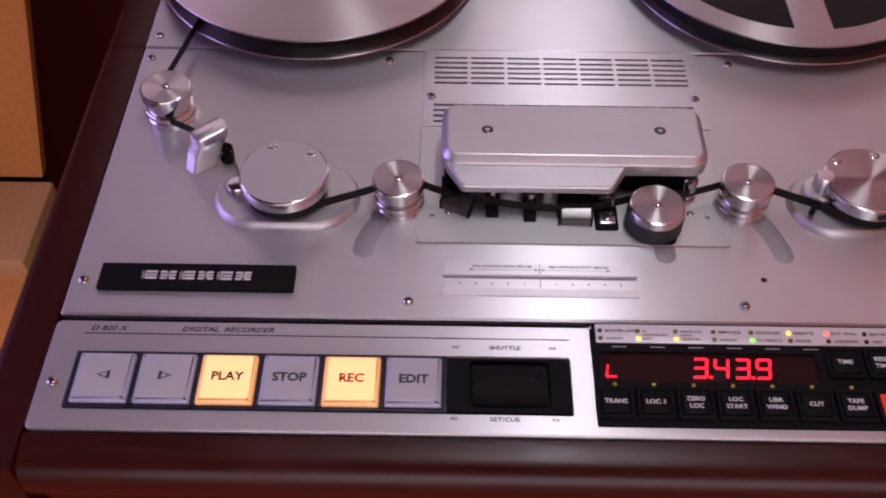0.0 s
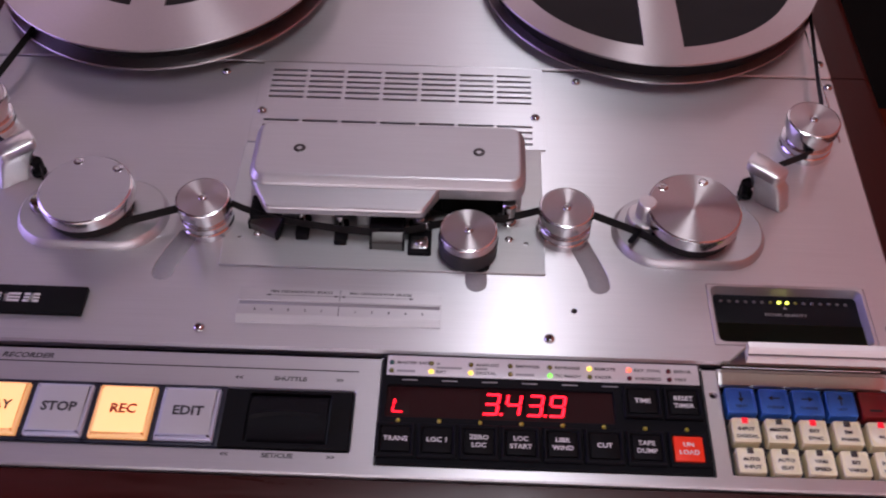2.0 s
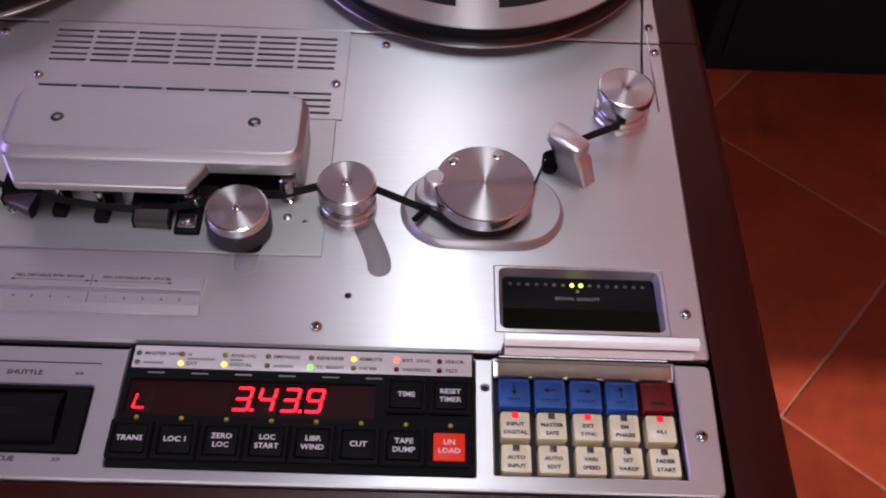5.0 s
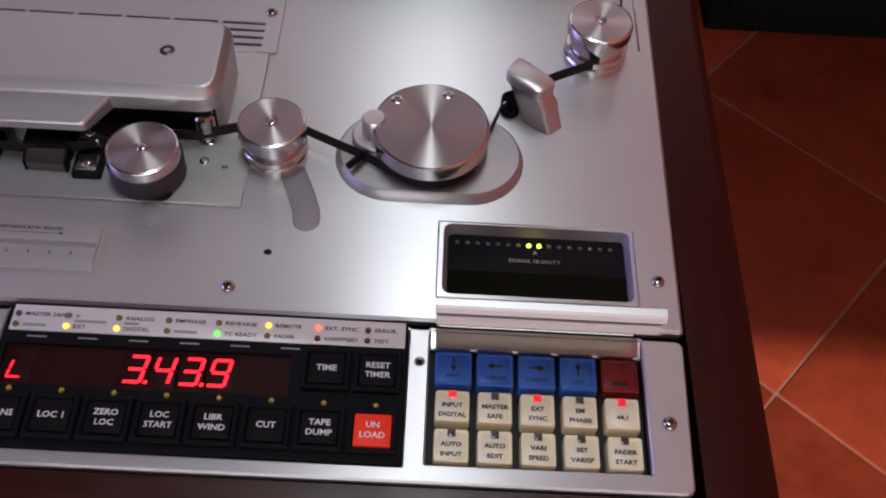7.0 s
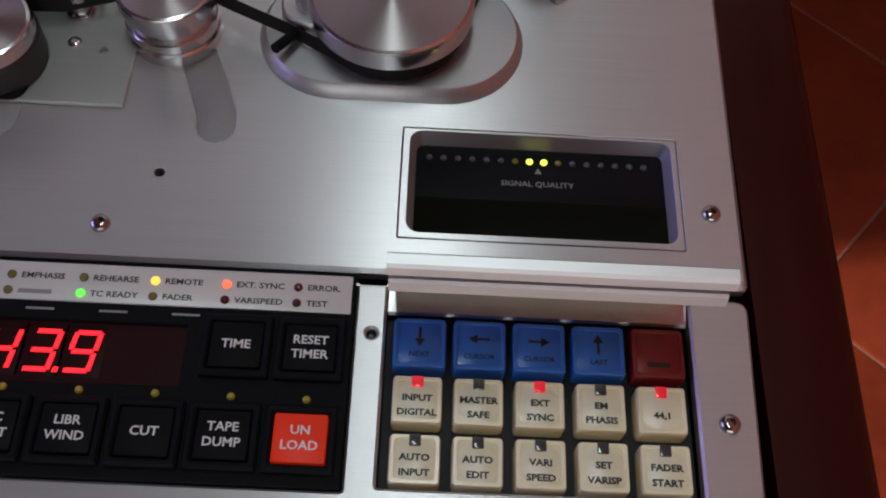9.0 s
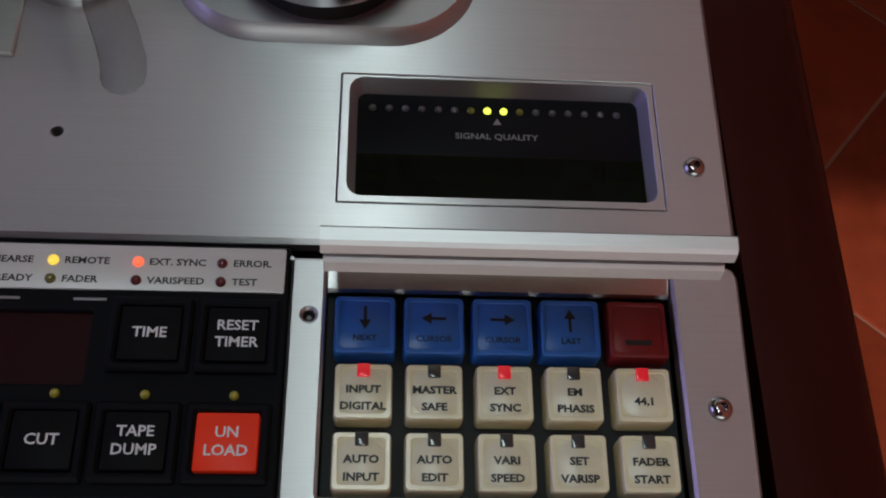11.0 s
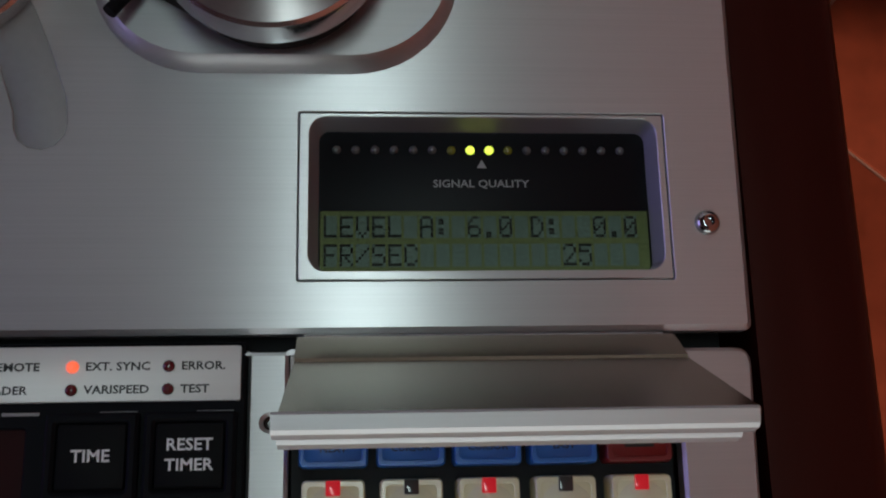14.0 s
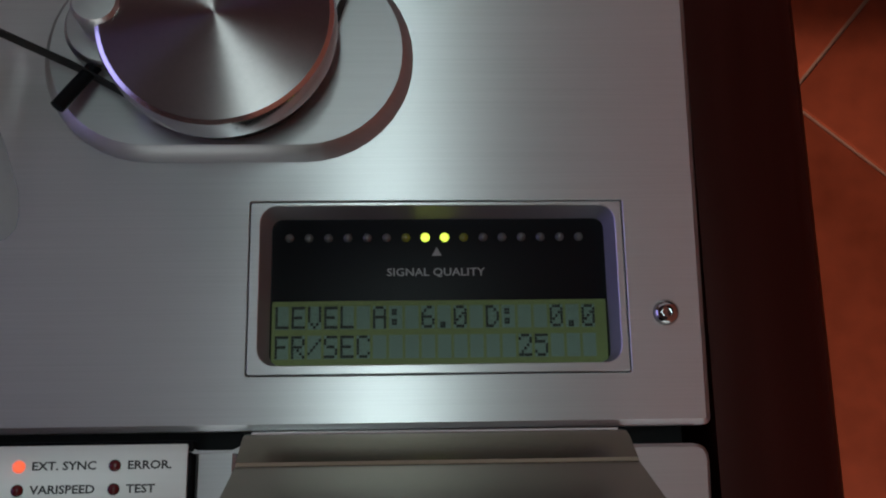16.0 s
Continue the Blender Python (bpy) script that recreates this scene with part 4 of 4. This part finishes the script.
for x, y in ((45, 461), (150, 462)):
    link("cover_screw", SCREW_DARK, cover, "", (x, y, 33.5))
part("cover_side_wall", slab(rrect(18.2, 446, 176.2, 485.4, 4, 4), 1.7, 21.2, 0.2), M_cast, cover)

# ---- reels ----
def reel(cx, cy, inner, outer, spoke, pack, turn, label):
    t = thing("tape_reel", label, "tape reel", (cx, cy, 0), "tape reels")
    R = 121.5

    def flange(z):
        loops = [circle(0, 0, R, 96)]
        for k in range(3):
            a0, a1 = radians(turn + 120 * k), radians(turn + 120 * (k + 1))
            wo, wi = spoke / outer / 2, spoke / inner / 2
            lp = [(outer * math.cos(a0 + wo + (a1 - a0 - 2 * wo) * i / 20), outer * math.sin(a0 + wo + (a1 - a0 - 2 * wo) * i / 20)) for i in range(21)]
            lp += [(inner * math.cos(a1 - wi - (a1 - a0 - 2 * wi) * i / 8), inner * math.sin(a1 - wi - (a1 - a0 - 2 * wi) * i / 8)) for i in range(9)]
            loops.append(lp)
        return plate(loops, z, z + 1.3, 0.35)

    part("flange", flange(23.8), M_turn, t, "turned aluminium reel flange", (cx, cy, 0))
    part("flange", flange(8.6), M_turn, t, "turned aluminium reel flange", (cx, cy, 0))
    part("tape_pack", lathe([(30, 10), (pack, 10), (pack, 23.6), (30, 23.6)], 96), M_tape, t, "black pack of wound tape, on the left reel partly shade", (cx, cy, 0))
    part("reel_hub", lathe([(48, 0.0), (48, 1.5), (30.5, 2), (30.5, 26), (22, 27), (0, 27)], 64), M_black, t, "black reel hub", (cx, cy, 0))


reel(271.5, 678.0, 46, 103, 27, 114.5, -90, "aluminium tape reel with three windows, wound full of black tape")
# Pack drawn wider than the tape, to blacken the shaded gap between flanges.
reel(-78.5, 676.5, 40, 74, 24, 110, -90, "aluminium tape reel with small windows turning on its hub")


def ribbon(points, z0, z1, th=0.18):
    bm = bmesh.new()
    rows = []
    for i, p in enumerate(points):
        a, b = Vector(points[max(i - 1, 0)][:2]), Vector(points[min(i + 1, len(points) - 1)][:2])
        d = (b - a).normalized()
        nrm = Vector((-d.y, d.x)) * th
        q = Vector(p[:2])
        dz = p[2] if len(p) > 2 else 0
        rows.append([bm.verts.new((q.x + s * nrm.x, q.y + s * nrm.y, z + dz)) for s, z in ((1, z0), (1, z1), (-1, z1), (-1, z0))])
    for a, b in zip(rows, rows[1:]):
        for i in range(4):
            j = (i + 1) % 4
            bm.faces.new((a[i], a[j], b[j], b[i]))
    bm.faces.new(rows[0]), bm.faces.new(rows[-1])
    return bm


def arc(cx, cy, r, a0, a1, n=10):
    return [(cx + r * math.cos(radians(a0 + (a1 - a0) * i / n)), cy + r * math.sin(radians(a0 + (a1 - a0) * i / n))) for i in range(n + 1)]


path = [(-146, 640, 3), (-158, 590, 1)] + arc(-162.2, 507.0, 13.2, 150, 262, 8) + [(-144, 483), (-128, 471)] + arc(-118.5, 463.5, 4.6, 80, -30, 5)
path += arc(-77.2, 434.0, 24.4, 215, 300, 10) + [(-52, 421.5), (-26, 432)] + arc(-8.4, 430.4, 13.0, 118, 70, 5)
path += [(12, 434.5), (28, 428), (48, 424), (70, 420.5), (90, 418.8), (108, 420.5), (128, 426.5)] + arc(145.2, 414.2, 17.4, 98, 80, 3)
path += [(165, 432), (182, 438)] + arc(201.2, 431.6, 13.0, 112, 72, 5) + [(219, 437), (240, 427), (254, 419)]
path += arc(274.4, 434.4, 24.4, 240, 325, 10) + [(303, 446)] + arc(312.5, 464.0, 4.6, 210, 100, 5) + [(336, 484)]
path += arc(357.2, 509.5, 13.2, -78, 20, 8) + [(374, 560, 1), (383, 640, 4)]
tape = part("magnetic_tape", ribbon(path, 6.6, 12.9), M_tape, None, "thin black magnetic tape threaded round the rollers and heads", (0, 0, 0))
tagged(tape, "thin black magnetic tape threaded round the rollers and heads", "tape")

# ---- things round the recorder ----
def floor_thing(name, label, category, x, y):
    return thing(name, label, category, (x, y, -800))


spk = floor_thing("loudspeaker", "tall black loudspeaker cabinet standing on the tiled floor", "loudspeaker", 1050, 1640)
part("cabinet", slab(rrect(732, 1450, 1340, 1850, 6, 3), -800, 400, 4), M_speaker, spk)
part("front_grille", slab(rrect(760, 1440, 1312, 1449.5, 4, 3), -760, 360, 2), M_speaker, spk, "black cloth front grille")

low = floor_thing("low_cabinet", "low pale oak cabinet beside the recorder", "cabinet", -700, 900)
part("cabinet_body", slab(rrect(-1090, 672, -424, 776, 3, 2), -800, -374, 1), M_oak, low)
part("cabinet_top", slab(rrect(-1100, 662, -416, 778, 3, 2), -373.5, -350, 3), M_tan, low, "pale oak top board")
tall = thing("oak_box", "tall box with a slanting orange oak front and shade-dark sides", "box", (-640, 1000, -800))
# Dark brown puts the side's shade into the body's colour.
part("box_body", slab(rrect(-900, 796.5, -428, 1180, 3, 2), -800, 300, 2), M_wood, tall)
bm = slab([(-903, -346), (-427, -346), (-378, -132), (-346, 8), (-350, 12), (-903, 12)], 780, 796, 1.5)
for v in bm.verts:
    v.co = (v.co.x, v.co.z, v.co.y)
part("box_front", bm, M_oak, tall, "orange oak front board with a slanting edge")

cable = thing("floor_cable", "thin black cable lying on the tiled floor", "cable", (-450, 640, -800))
cu = bpy.data.curves.new("cable", "CURVE")
cu.dimensions, cu.bevel_depth, cu.bevel_resolution = "3D", 0.004, 2
sp = cu.splines.new("NURBS")
pts = [(-0.62, 0.66), (-0.50, 0.635), (-0.42, 0.63), (-0.36, 0.61), (-0.26, 0.60), (-0.2, 0.56), (-0.1, 0.5)]
sp.points.add(len(pts) - 1)
for p, (x, y) in zip(sp.points, pts):
    p.co = (x, y, 0.004, 1)
sp.use_endpoint_u = True
tmp = new("tmp", cu)
mesh = bpy.data.meshes.new_from_object(tmp.evaluated_get(bpy.context.evaluated_depsgraph_get()))
bpy.data.objects.remove(tmp)
bpy.data.curves.remove(cu)
mesh.materials.clear()
mesh.materials.append(M_rubber)
c = new("cable_run", mesh)
c.parent = cable
c.location = -PLACE[cable]

# frame of the added garden door opening, out of view
for x in (-1.098, 1.64):
    room_box("door_1", x, -2.64, -0.006, x + 0.058, -2.56, 2.028, M_frame, label="unseen white post of the added door opening", category="door")
clamp = thing("ceiling_lamp", "long white ceiling lamp with a glowing diffuser", "lamp", (280, 450, 1900))
part("housing", slab(rrect(170, -30, 390, 930, 8, 3), 1775, 1900, 3), M_frame, clamp)
part("diffuser", slab(rrect(190, -10, 370, 910, 8, 3), 1765, 1774.5, 2), M_diffuser, clamp, "glowing white diffuser")

# ---- floor tiles ----
TILE, ANG = 400.0, radians(49.0)
tile_mesh = to_mesh(slab(rrect(-TILE / 2 + 2.2, -TILE / 2 + 2.2, TILE / 2 - 2.2, TILE / 2 - 2.2, 3, 2), -802.1, -800.2, 1.2), M_tile)
ux, uy = Vector((math.cos(ANG), math.sin(ANG))), Vector((-math.sin(ANG), math.cos(ANG)))
for i in range(-12, 13):
    for j in range(-12, 13):
        c = Vector((744, 749)) + ux * TILE * (i + 0.5) + uy * TILE * (j + 0.5)
        if -2100 < c.x < 2700 and -2150 < c.y < 2900:
            ob = new("floor_tile", tile_mesh)
            ob.parent = floor
            ob.rotation_euler = (0, 0, ANG)
            ob.location = Vector((c.x * 0.001, c.y * 0.001, DECK)) - PLACE[floor]
